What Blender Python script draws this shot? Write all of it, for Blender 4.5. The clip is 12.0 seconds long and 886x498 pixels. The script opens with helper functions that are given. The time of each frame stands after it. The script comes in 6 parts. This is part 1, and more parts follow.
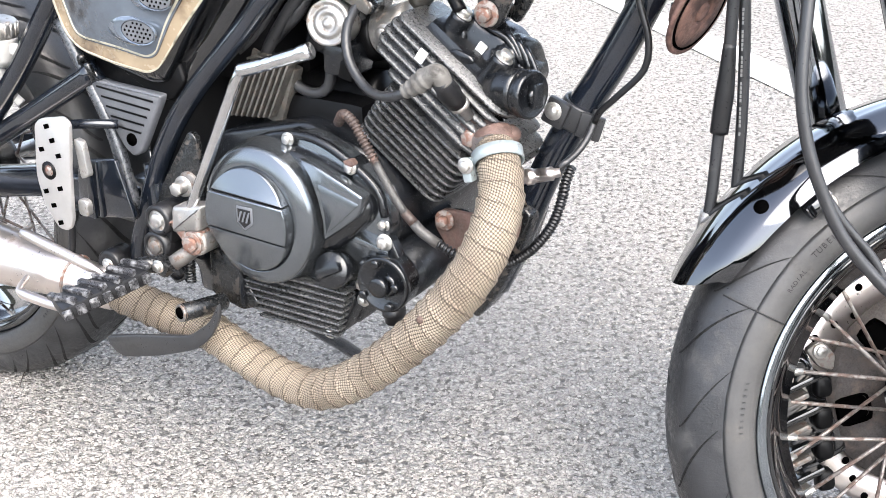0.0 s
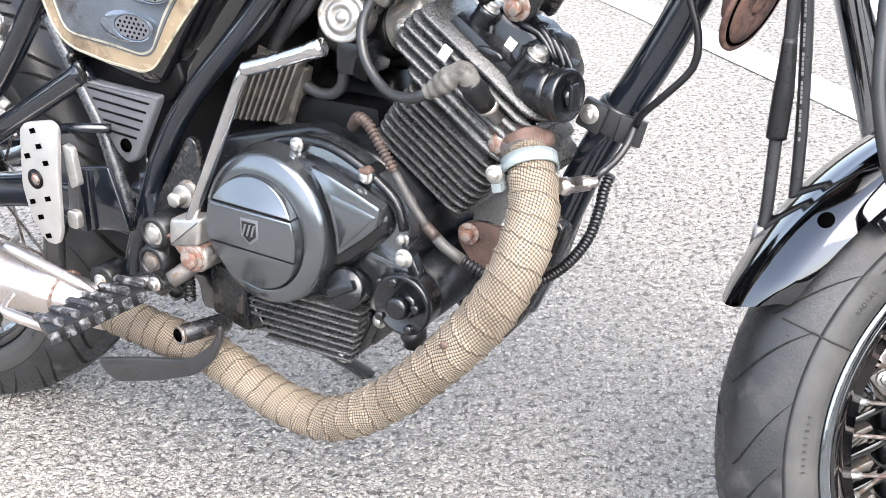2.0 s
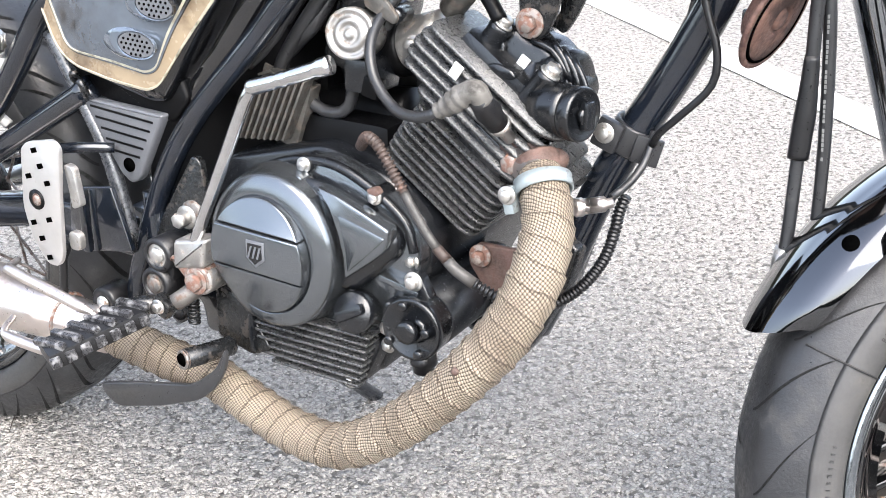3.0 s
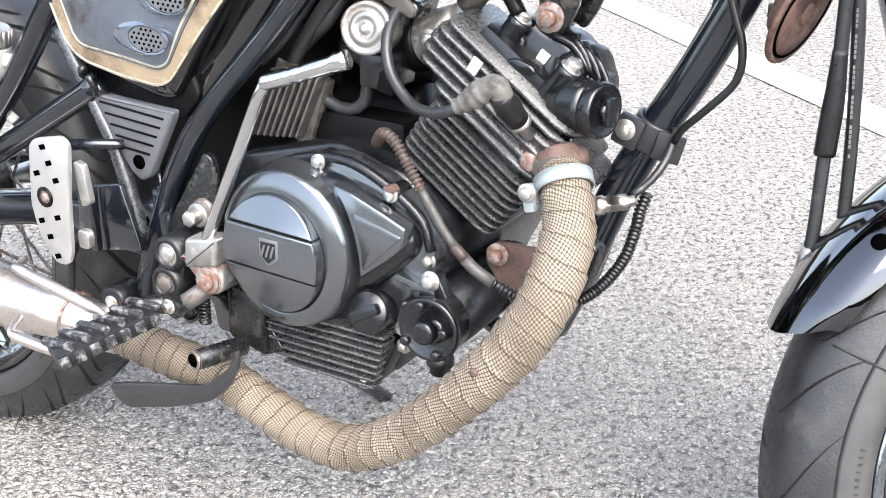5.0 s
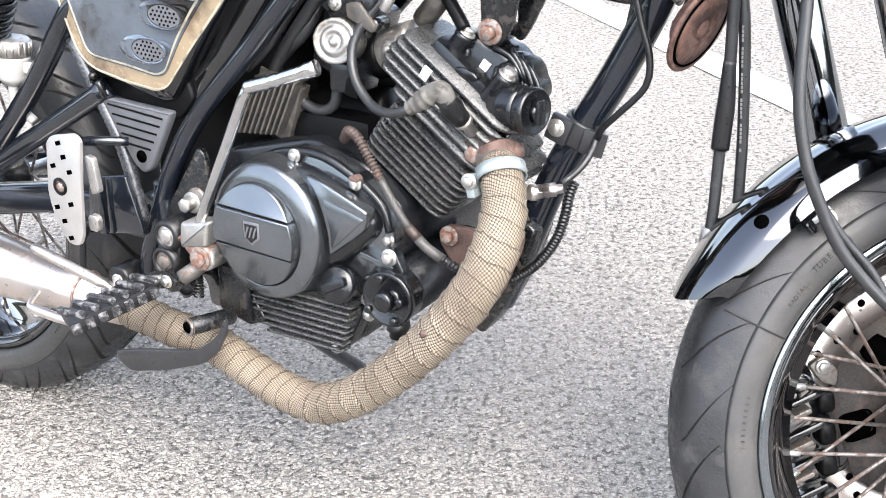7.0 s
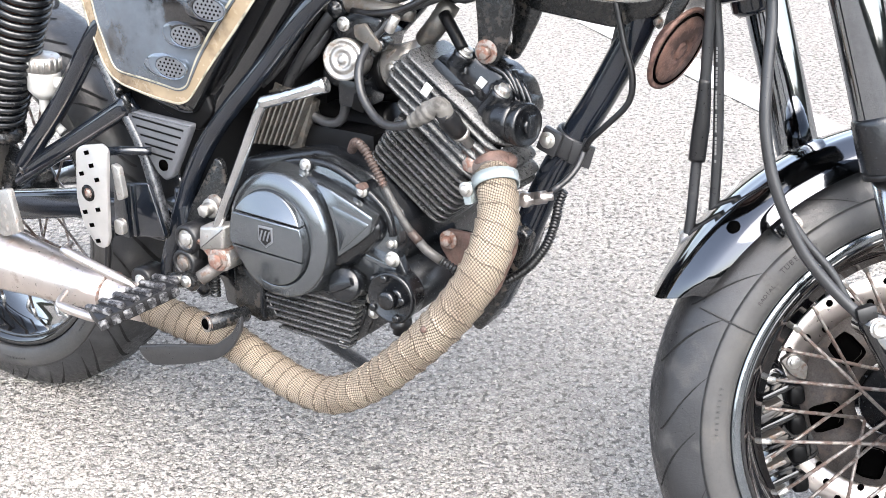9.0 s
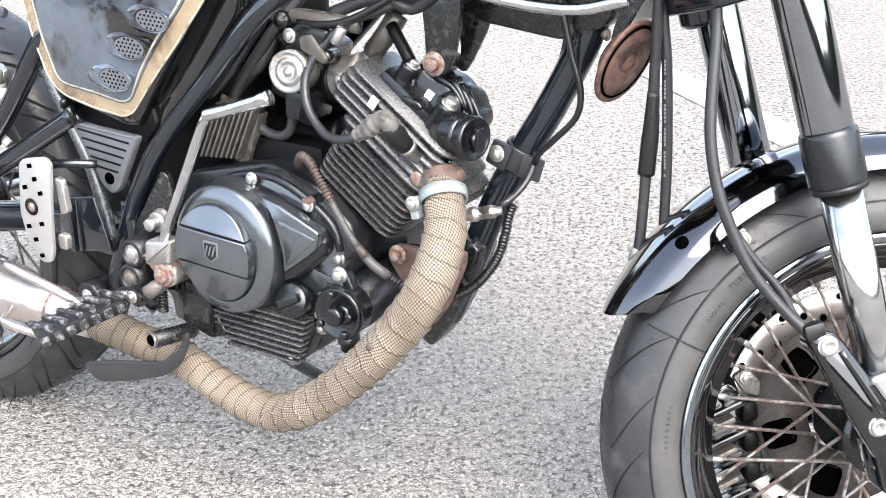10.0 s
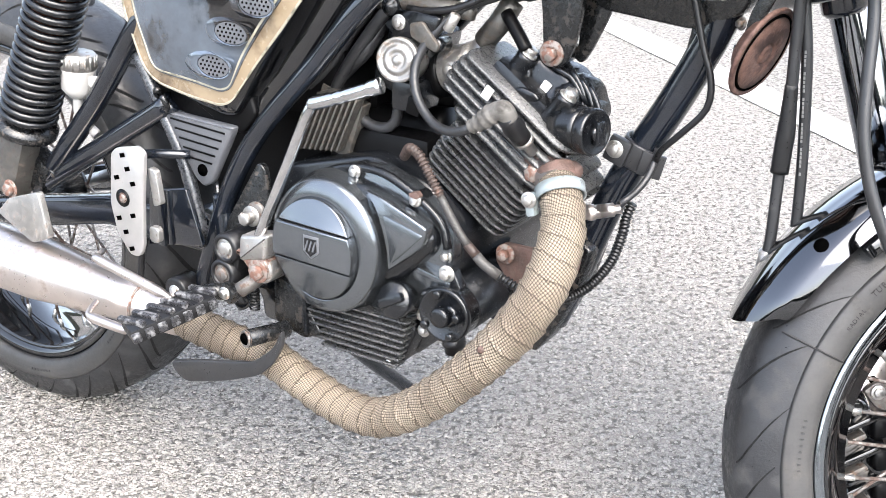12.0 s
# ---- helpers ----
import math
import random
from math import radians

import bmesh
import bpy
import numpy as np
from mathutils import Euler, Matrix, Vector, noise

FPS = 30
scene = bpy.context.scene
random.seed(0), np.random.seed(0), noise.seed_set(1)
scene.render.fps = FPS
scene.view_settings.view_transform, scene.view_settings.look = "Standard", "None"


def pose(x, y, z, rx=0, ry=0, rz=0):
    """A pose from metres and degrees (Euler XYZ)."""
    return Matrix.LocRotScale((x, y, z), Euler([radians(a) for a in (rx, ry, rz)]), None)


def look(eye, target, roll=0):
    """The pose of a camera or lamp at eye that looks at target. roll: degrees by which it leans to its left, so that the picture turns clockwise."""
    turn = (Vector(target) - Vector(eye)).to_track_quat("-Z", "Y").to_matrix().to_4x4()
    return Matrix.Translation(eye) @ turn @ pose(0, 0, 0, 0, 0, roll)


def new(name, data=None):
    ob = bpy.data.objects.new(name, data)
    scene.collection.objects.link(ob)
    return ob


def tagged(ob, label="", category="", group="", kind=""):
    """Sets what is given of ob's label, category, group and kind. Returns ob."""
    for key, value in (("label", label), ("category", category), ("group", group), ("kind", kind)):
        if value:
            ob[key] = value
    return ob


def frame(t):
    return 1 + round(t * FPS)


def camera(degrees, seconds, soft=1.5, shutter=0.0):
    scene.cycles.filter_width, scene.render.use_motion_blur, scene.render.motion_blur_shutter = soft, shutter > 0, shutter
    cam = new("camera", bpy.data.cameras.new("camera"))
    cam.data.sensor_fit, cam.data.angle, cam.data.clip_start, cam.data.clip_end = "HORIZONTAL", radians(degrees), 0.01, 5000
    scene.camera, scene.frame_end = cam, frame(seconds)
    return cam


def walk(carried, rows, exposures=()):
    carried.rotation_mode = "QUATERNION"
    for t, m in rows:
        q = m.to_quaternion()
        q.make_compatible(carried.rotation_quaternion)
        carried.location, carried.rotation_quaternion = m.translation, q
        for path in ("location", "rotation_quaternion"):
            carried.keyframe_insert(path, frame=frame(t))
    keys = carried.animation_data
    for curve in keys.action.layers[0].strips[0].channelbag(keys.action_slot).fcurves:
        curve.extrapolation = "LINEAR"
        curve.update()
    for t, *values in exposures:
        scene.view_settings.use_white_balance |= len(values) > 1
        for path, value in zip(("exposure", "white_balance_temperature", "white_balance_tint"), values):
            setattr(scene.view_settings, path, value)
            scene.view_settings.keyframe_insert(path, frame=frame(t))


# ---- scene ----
cam = camera(43.0, 12.0, soft=0.45)
PATH = [
    (0, (0.076, 0.07, 0.962), (-0.032, 1.838, 0.033), -1.2),
    (0.5, (0.064, 0.09, 0.955), (-0.041, 1.863, 0.034), -1.2),
    (1, (0.054, 0.116, 0.945), (-0.047, 1.893, 0.033), -1.1),
    (1.5, (0.048, 0.139, 0.935), (-0.054, 1.915, 0.021), -1.1),
    (2, (0.047, 0.169, 0.921), (-0.062, 1.942, 0.002), -1.2),
    (2.5, (0.056, 0.168, 0.932), (-0.074, 1.954, 0.042), -1.7),
    (3, (0.042, 0.199, 0.916), (-0.08, 1.982, 0.017), -1.4),
    (5, (0.023, 0.215, 0.906), (-0.095, 1.998, 0.008), -1.3),
    (5.5, (0.01, 0.217, 0.89), (-0.109, 1.998, -0.011), -1.2),
    (6, (0.033, 0.22, 0.887), (-0.083, 2.002, -0.013), -1.1),
    (6.5, (0.07, 0.148, 0.914), (-0.061, 1.929, 0.014), -1.4),
    (7, (0.09, 0.057, 0.959), (-0.048, 1.842, 0.068), -1.5),
    (7.2, (0.094, 0.026, 0.967), (-0.046, 1.811, 0.076), -1.6),
    (8.8, (0.091, -0.048, 0.995), (-0.041, 1.75, 0.128), -1.2),
    (9, (0.107, -0.032, 0.996), (-0.046, 1.759, 0.119), -1.5),
    (9.5, (0.116, -0.02, 0.997), (-0.03, 1.774, 0.126), -1.3),
    (10, (0.145, -0.005, 0.997), (0.021, 1.791, 0.126), -1.2),
    (10.5, (0.101, -0.01, 0.99), (-0.046, 1.784, 0.119), -1.5),
    (11, (0.072, -0.021, 0.987), (-0.098, 1.778, 0.13), -1.6),
    (11.5, (0.067, 0.002, 0.975), (-0.117, 1.801, 0.12), -1.7),
    (12, (0.058, 0.038, 0.958), (-0.127, 1.839, 0.108), -0.9),
]
walk(cam, [(t, look(eye, target, roll)) for t, eye, target, roll in PATH], [(0, 2.50, 6480, 10), (12, 2.50, 6480, 10)])

# ---- light ----
world = bpy.data.worlds.new("sky")
scene.world = world
world.use_nodes = True
wt = world.node_tree
sky = wt.nodes.new("ShaderNodeTexSky")
sky.sky_type, sky.sun_disc = "NISHITA", False
sky.sun_elevation, sky.sun_rotation = radians(52), radians(158)
sky.air_density, sky.dust_density, sky.ozone_density = 1.0, 3.0, 0.6
veil = wt.nodes.new("ShaderNodeHueSaturation")
veil.inputs["Saturation"].default_value = 0.66
wt.links.new(sky.outputs[0], veil.inputs["Color"])
wt.links.new(veil.outputs[0], wt.nodes["Background"].inputs[0])
wt.nodes["Background"].inputs[1].default_value = 0.15
sun = new("sun", bpy.data.lights.new("sun", "SUN"))
sun.data.energy, sun.data.angle, sun.data.color = 1.0, radians(70), (1.0, 0.96, 0.90)
sun.matrix_world = look((0.375, -0.927, 1.28), (0, 0, 0))


# ---- materials ----
def material(name, color, rough=0.5, metal=0.0, vary=0.25, scale=30.0, bump=0.0, bump_scale=200.0, second=None, amount=0.5,
             second_scale=40.0, second_rough=0.8, second_metal=0.0, coat=0.0, gloss=0.5, detail=6.0):
    """A surface with two scales of variation, and a second look (rust, dust, chips) in patches."""
    m = bpy.data.materials.new(name)
    m.use_nodes = True
    t = m.node_tree
    b = t.nodes["Principled BSDF"]
    n, l = t.nodes.new, t.links.new
    co = n("ShaderNodeTexCoord").outputs["Object"]

    def noise_tex(s, d=detail):
        q = n("ShaderNodeTexNoise")
        q.inputs["Scale"].default_value, q.inputs["Detail"].default_value, q.inputs["Roughness"].default_value = s, d, 0.6
        l(co, q.inputs["Vector"])
        return q.outputs["Fac"]

    def ramp(src, lo, hi, a=0.0, c=1.0):
        q = n("ShaderNodeMapRange")
        q.inputs[1].default_value, q.inputs[2].default_value, q.inputs[3].default_value, q.inputs[4].default_value = lo, hi, a, c
        l(src, q.inputs[0])
        return q.outputs[0]

    def mix(f, a, c):
        q = n("ShaderNodeMix")
        q.data_type = "RGBA"
        l(f, q.inputs[0])
        for s, v in ((q.inputs[6], a), (q.inputs[7], c)):
            if isinstance(v, tuple):
                s.default_value = (*v, 1)
            else:
                l(v, s)
        return q.outputs[2]

    def lerp(f, a, c):
        return ramp(f, 0, 1, a, c)

    dark = tuple(c * (1 - vary) for c in color)
    light = tuple(min(1, c * (1 + vary)) for c in color)
    col = mix(ramp(noise_tex(scale), 0.3, 0.7), dark, light)
    fine = noise_tex(scale * 9)
    rgh = ramp(fine, 0.3, 0.7, max(0.02, rough * (1 - vary)), min(1, rough * (1 + vary)))
    if second:
        f = ramp(noise_tex(second_scale, 9), 1 - amount - 0.06, 1 - amount + 0.06)
        col = mix(f, col, mix(ramp(fine, 0.3, 0.7), tuple(c * 0.6 for c in second), second))
        q = n("ShaderNodeMix")
        l(f, q.inputs[0])
        l(rgh, q.inputs[2])
        q.inputs[3].default_value = second_rough
        rgh = q.outputs[0]
        l(lerp(f, metal, second_metal), b.inputs["Metallic"])
    else:
        b.inputs["Metallic"].default_value = metal
    l(col, b.inputs["Base Color"])
    l(rgh, b.inputs["Roughness"])
    b.inputs["Coat Weight"].default_value = coat
    b.inputs["Coat Roughness"].default_value = 0.06
    b.inputs["Specular IOR Level"].default_value = gloss
    if bump:
        q = n("ShaderNodeBump")
        q.inputs["Strength"].default_value, q.inputs["Distance"].default_value = min(1, bump), 0.001
        l(noise_tex(bump_scale), q.inputs["Height"])
        l(q.outputs[0], b.inputs["Normal"])
    return m


paint = material("black_gloss_paint", (0.004, 0.0043, 0.005), 0.06, vary=0.3, coat=0.6, gloss=0.6, second=(0.03, 0.028, 0.026), amount=0.24, second_scale=60, second_rough=0.4)
frame_paint = material("black_frame_paint", (0.005, 0.0068, 0.0105), 0.16, vary=0.4, coat=0.5, gloss=0.6, bump=0.12, bump_scale=150, second=(0.03, 0.03, 0.031), amount=0.24, second_scale=70)
scuffed_paint = material("scuffed_grey_paint", (0.03, 0.033, 0.038), 0.28, vary=0.3, bump=0.6, bump_scale=120, second=(0.12, 0.122, 0.13), amount=0.36, second_scale=60, gloss=0.9, second_rough=0.4)
worn_paint = material("chipped_black_paint", (0.006, 0.0065, 0.007), 0.25, vary=0.4, bump=0.6, bump_scale=160, second=(0.065, 0.052, 0.043), amount=0.38, second_scale=90, coat=0.2)
case_black = material("satin_black_casting", (0.0050, 0.0057, 0.0070), 0.21, vary=0.4, gloss=0.62, bump=0.3, bump_scale=400, second=(0.035, 0.033, 0.031), amount=0.24, second_scale=90)
black_chrome = material("black_chrome", (0.27, 0.285, 0.305), 0.07, metal=1.0, vary=0.12, scale=8, second=(0.10, 0.10, 0.105), amount=0.25, second_scale=30, second_rough=0.2, second_metal=1.0)
fender_black = material("deep_gloss_black", (0.085, 0.088, 0.095), 0.06, metal=1.0, vary=0.1, coat=0.6, scale=8)
cover_black = material("satin_black_cover", (0.160, 0.174, 0.188), 0.21, metal=0.9, vary=0.10, scale=12, bump=0.04, bump_scale=700, second=(0.045, 0.044, 0.044), amount=0.22, second_scale=30, second_rough=0.45, second_metal=0.5)
fin_black = material("dusty_black_fins", (0.027, 0.0276, 0.0285), 0.30, vary=0.4, gloss=0.9, bump=0.8, bump_scale=420, second=(0.125, 0.123, 0.12), amount=0.42, second_scale=420, second_rough=0.5)
chrome = material("chrome", (0.54, 0.54, 0.545), 0.16, metal=1.0, vary=0.2, second=(0.30, 0.24, 0.20), amount=0.27, second_scale=90, second_rough=0.4, second_metal=0.8)
alloy = material("bare_alloy", (0.35, 0.34, 0.325), 0.4, metal=0.85, vary=0.25, bump=0.3, second=(0.20, 0.165, 0.14), amount=0.40, second_scale=120)
steel = material("brushed_steel", (0.58, 0.525, 0.495), 0.30, metal=0.95, vary=0.12, scale=20, second=(0.36, 0.27, 0.22), amount=0.36, second_scale=22, second_metal=0.8, second_rough=0.45)
zinc = material("zinc_bolt", (0.50, 0.49, 0.47), 0.36, metal=0.9, vary=0.2, second=(0.24, 0.18, 0.14), amount=0.38, second_scale=160)
rusty_bolt = material("rusty_bolt", (0.26, 0.23, 0.21), 0.5, metal=0.6, vary=0.35, bump=0.5, second=(0.17, 0.085, 0.06), amount=0.50, second_scale=140)
dull_steel = material("dull_grey_steel", (0.16, 0.15, 0.14), 0.5, metal=0.7, vary=0.3, bump=0.5, second=(0.11, 0.07, 0.05), amount=0.42, second_scale=140)
rust = material("rusted_steel", (0.085, 0.050, 0.040), 0.8, vary=0.5, scale=60, bump=0.9, bump_scale=350, second=(0.125, 0.085, 0.070), amount=0.44, second_scale=140)
horn_rust = material("rusted_horn", (0.115, 0.062, 0.048), 0.7, vary=0.3, scale=50, bump=0.6, bump_scale=300, second=(0.065, 0.032, 0.025), amount=0.46, second_scale=60)
rubber = material("black_rubber", (0.006, 0.006, 0.0068), 0.36, vary=0.3, gloss=0.45, second=(0.055, 0.052, 0.049), amount=0.30, second_scale=50)
hose = material("grey_black_hose", (0.018, 0.0185, 0.020), 0.36, vary=0.3, second=(0.06, 0.056, 0.052), amount=0.28, second_scale=60)
tyre_mat = material("dusty_tyre_rubber", (0.016, 0.0165, 0.018), 0.42, vary=0.35, scale=18, bump=0.35, bump_scale=400, second=(0.047, 0.0465, 0.046), amount=0.40, second_scale=26, second_rough=0.8)
wall_mat = material("grey_tyre_sidewall", (0.036, 0.0355, 0.035), 0.55, vary=0.2, scale=30, bump=0.2, bump_scale=500, second=(0.065, 0.062, 0.058), amount=0.4, second_scale=30)
tread_mat = material("tyre_tread_groove", (0.009, 0.009, 0.009), 0.8, vary=0.2)
plastic = material("grey_plastic", (0.085, 0.089, 0.098), 0.34, vary=0.12, bump=0.2, bump_scale=600, second=(0.10, 0.096, 0.092), amount=0.3)
# near-black, low gloss: also paints deep shade on fillers behind the engine
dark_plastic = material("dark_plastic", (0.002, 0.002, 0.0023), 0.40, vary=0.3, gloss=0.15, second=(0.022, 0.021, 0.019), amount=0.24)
gold = material("gold_stripe", (0.225, 0.175, 0.115), 0.25, vary=0.2, scale=9, coat=0.5, second=(0.10, 0.07, 0.045), amount=0.46, second_scale=11, second_rough=0.3)
cream = material("cream_stripe", (0.30, 0.28, 0.22), 0.35, vary=0.2, coat=0.3, second=(0.10, 0.09, 0.06), amount=0.4, second_scale=50)
# dark second colour paints cloud reflections onto the grey panel
panel_paint = material("grey_panel_painted_reflections", (0.120, 0.145, 0.178), 0.10, metal=0.55, vary=0.35, scale=9, coat=0.8, second=(0.012, 0.0115, 0.012), amount=0.47, second_scale=11, second_rough=0.12, second_metal=0.1)
white_mark = material("white_paint_mark", (0.55, 0.55, 0.54), 0.6, vary=0.06)
white_plastic = material("white_reservoir_plastic", (0.36, 0.355, 0.34), 0.4, vary=0.1)
copper = material("coppered_shock_body", (0.36, 0.16, 0.10), 0.35, metal=0.8, vary=0.25)
blue_clamp = material("zinc_blue_clamp", (0.30, 0.345, 0.36), 0.4, metal=0.5, vary=0.2, second=(0.17, 0.14, 0.12), amount=0.36, second_scale=150)
sleeve = material("grey_heat_sleeve", (0.042, 0.040, 0.038), 0.55, vary=0.3, bump=0.5)
brown_sleeve = material("brown_loom", (0.040, 0.026, 0.021), 0.6, vary=0.35, bump=0.5, second=(0.11, 0.058, 0.042), amount=0.38, second_scale=90)
# pale patches give wear and also paint highlights on the peg treads
worn_highlit_rubber = material("worn_rubber_painted_highlights", (0.022, 0.022, 0.024), 0.30, vary=0.4, scale=60, bump=0.5, second=(0.20, 0.20, 0.205), amount=0.44, second_scale=110, second_rough=0.5)
dark_alloy = material("weathered_alloy", (0.11, 0.106, 0.098), 0.45, metal=0.75, vary=0.3, bump=0.4, second=(0.085, 0.07, 0.058), amount=0.45, second_scale=110)
rim_steel = material("smoked_rim_lip", (0.25, 0.275, 0.30), 0.16, metal=1.0, vary=0.15, second=(0.14, 0.13, 0.125), amount=0.3, second_scale=70, second_rough=0.35, second_metal=0.8)
carrier_rust = material("rusted_disc_carrier", (0.030, 0.025, 0.023), 0.75, vary=0.4, scale=60, bump=0.8, bump_scale=300, second=(0.070, 0.052, 0.044), amount=0.42, second_scale=70)
boot = material("faded_plug_cap", (0.105, 0.10, 0.092), 0.5, vary=0.3, bump=0.3, second=(0.05, 0.045, 0.04), amount=0.4)
# black without gloss, painting the shade inside holes and grooves
recess_shade = material("black_recess_shade", (0.001, 0.001, 0.001), 0.9, vary=0.2, gloss=0.0)


def weave_material():
    """Woven basalt strip: over-and-under threads on the pipe's own coordinates, in metres."""
    m = bpy.data.materials.new("woven_heat_wrap")
    m.use_nodes = True
    t = m.node_tree
    b = t.nodes["Principled BSDF"]
    n, l = t.nodes.new, t.links.new
    uv = n("ShaderNodeUVMap")
    uv.uv_map = "pipe"
    warp = n("ShaderNodeTexNoise")
    warp.inputs["Scale"].default_value = 22
    l(uv.outputs[0], warp.inputs["Vector"])
    add = n("ShaderNodeVectorMath")
    add.operation = "MULTIPLY_ADD"
    l(warp.outputs["Color"], add.inputs[0])
    add.inputs[1].default_value = (0.011, 0.011, 0)
    l(uv.outputs[0], add.inputs[2])
    sep = n("ShaderNodeSeparateXYZ")
    l(add.outputs[0], sep.inputs[0])

    def calc(op, a, c=None):
        q = n("ShaderNodeMath")
        q.operation = op
        for s, v in zip(q.inputs, (a, c)):
            if v is None:
                continue
            if isinstance(v, (int, float)):
                s.default_value = v
            else:
                l(v, s)
        return q.outputs[0]

    k = math.pi / 0.0030
    ua = calc("ADD", sep.outputs[0], calc("MULTIPLY", sep.outputs[1], 0.36))
    va = calc("SUBTRACT", sep.outputs[1], calc("MULTIPLY", sep.outputs[0], 0.36))
    su = calc("SINE", calc("MULTIPLY", ua, k))
    sv = calc("SINE", calc("MULTIPLY", va, k * 0.8))
    raw = n("ShaderNodeSeparateXYZ")
    l(uv.outputs[0], raw.inputs[0])
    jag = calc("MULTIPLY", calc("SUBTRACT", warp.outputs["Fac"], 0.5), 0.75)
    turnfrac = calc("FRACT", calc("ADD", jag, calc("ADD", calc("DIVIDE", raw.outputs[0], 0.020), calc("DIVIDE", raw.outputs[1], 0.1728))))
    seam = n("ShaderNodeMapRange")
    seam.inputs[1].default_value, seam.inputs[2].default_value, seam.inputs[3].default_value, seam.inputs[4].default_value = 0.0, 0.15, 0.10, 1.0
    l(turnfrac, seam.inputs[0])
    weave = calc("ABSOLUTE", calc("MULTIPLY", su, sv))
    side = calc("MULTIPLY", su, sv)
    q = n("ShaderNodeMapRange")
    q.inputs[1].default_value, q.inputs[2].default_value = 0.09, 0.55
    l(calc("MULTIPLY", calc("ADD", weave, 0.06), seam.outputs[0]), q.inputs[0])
    stain = n("ShaderNodeTexNoise")
    stain.inputs["Scale"].default_value, stain.inputs["Detail"].default_value = 14, 8
    l(uv.outputs[0], stain.inputs["Vector"])
    sm = n("ShaderNodeMapRange")
    sm.inputs[1].default_value, sm.inputs[2].default_value = 0.35, 0.68
    l(stain.outputs["Fac"], sm.inputs[0])

    def mix(f, a, c):
        x = n("ShaderNodeMix")
        x.data_type = "RGBA"
        l(f, x.inputs[0])
        for s, v in ((x.inputs[6], a), (x.inputs[7], c)):
            if isinstance(v, tuple):
                s.default_value = (*v, 1)
            else:
                l(v, s)
        return x.outputs[2]

    top = mix(sm.outputs[0], (0.285, 0.240, 0.185), (0.16, 0.126, 0.094))
    # shade between threads and at overlaps is painted in as dark brown
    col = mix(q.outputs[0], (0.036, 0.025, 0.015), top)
    l(col, b.inputs["Base Color"])
    b.inputs["Roughness"].default_value = 0.75
    bp = n("ShaderNodeBump")
    bp.inputs["Strength"].default_value, bp.inputs["Distance"].default_value = 0.9, 0.0009
    l(calc("ADD", weave, calc("MULTIPLY", side, 0.25)), bp.inputs["Height"])
    l(bp.outputs[0], b.inputs["Normal"])
    return m


wrap_mat = weave_material()


def asphalt_material():
    m = bpy.data.materials.new("worn_asphalt")
    m.use_nodes = True
    t = m.node_tree
    b = t.nodes["Principled BSDF"]
    n, l = t.nodes.new, t.links.new
    co = n("ShaderNodeTexCoord").outputs["Object"]

    def vor(s, feature="F1"):
        q = n("ShaderNodeTexVoronoi")
        q.feature = feature
        q.inputs["Scale"].default_value = s
        l(co, q.inputs["Vector"])
        return q

    def noise_tex(s, d=6):
        q = n("ShaderNodeTexNoise")
        q.inputs["Scale"].default_value, q.inputs["Detail"].default_value = s, d
        l(co, q.inputs["Vector"])
        return q.outputs["Fac"]

    def ramp(src, lo, hi, a=0.0, c=1.0):
        q = n("ShaderNodeMapRange")
        q.inputs[1].default_value, q.inputs[2].default_value, q.inputs[3].default_value, q.inputs[4].default_value = lo, hi, a, c
        l(src, q.inputs[0])
        return q.outputs[0]

    def mix(f, a, c, blend="MIX"):
        q = n("ShaderNodeMix")
        q.data_type, q.blend_type = "RGBA", blend
        if isinstance(f, float):
            q.inputs[0].default_value = f
        else:
            l(f, q.inputs[0])
        for s, v in ((q.inputs[6], a), (q.inputs[7], c)):
            if isinstance(v, tuple):
                s.default_value = (*v, 1)
            else:
                l(v, s)
        return q.outputs[2]

    stone = vor(150)
    edge = vor(150, "DISTANCE_TO_EDGE")
    fine = noise_tex(420)
    mid = noise_tex(88, 6)
    sepc = n("ShaderNodeSeparateColor")
    l(stone.outputs["Color"], sepc.inputs[0])
    chips = mix(ramp(sepc.outputs[0], 0.1, 0.95), (0.30, 0.284, 0.260), (0.46, 0.437, 0.405))
    chips = mix(ramp(fine, 0.35, 0.65), mix(0.30, chips, (0.17, 0.162, 0.150)), chips)
    chips = mix(ramp(edge.outputs["Distance"], 0.0, 0.16, 0.60, 0.0), chips, (0.09, 0.085, 0.079))
    gap = ramp(mid, 0.39, 0.49)
    col = mix(gap, (0.075, 0.070, 0.064), chips)
    col = mix(ramp(noise_tex(0.9, 4), 0.35, 0.7, 0.0, 0.30), col, (0.38, 0.352, 0.315))
    col = mix(ramp(noise_tex(5, 5), 0.50, 0.75, 0.0, 0.30), col, (0.22, 0.21, 0.20))
    col = mix(ramp(noise_tex(34, 4), 0.42, 0.62, 0.0, 0.26), col, (0.15, 0.143, 0.134))
    l(col, b.inputs["Base Color"])
    b.inputs["Roughness"].default_value = 0.85
    b.inputs["Specular IOR Level"].default_value = 0.2
    bp = n("ShaderNodeBump")
    bp.inputs["Strength"].default_value, bp.inputs["Distance"].default_value = 1.0, 0.006
    q = n("ShaderNodeMath")
    q.operation = "MULTIPLY_ADD"
    l(ramp(mid, 0.3, 0.62), q.inputs[0])
    q.inputs[1].default_value = 1.0
    l(ramp(edge.outputs["Distance"], 0, 0.25, 0, 0.45), q.inputs[2])
    l(q.outputs[0], bp.inputs["Height"])
    l(bp.outputs[0], b.inputs["Normal"])
    return m


asphalt = asphalt_material()


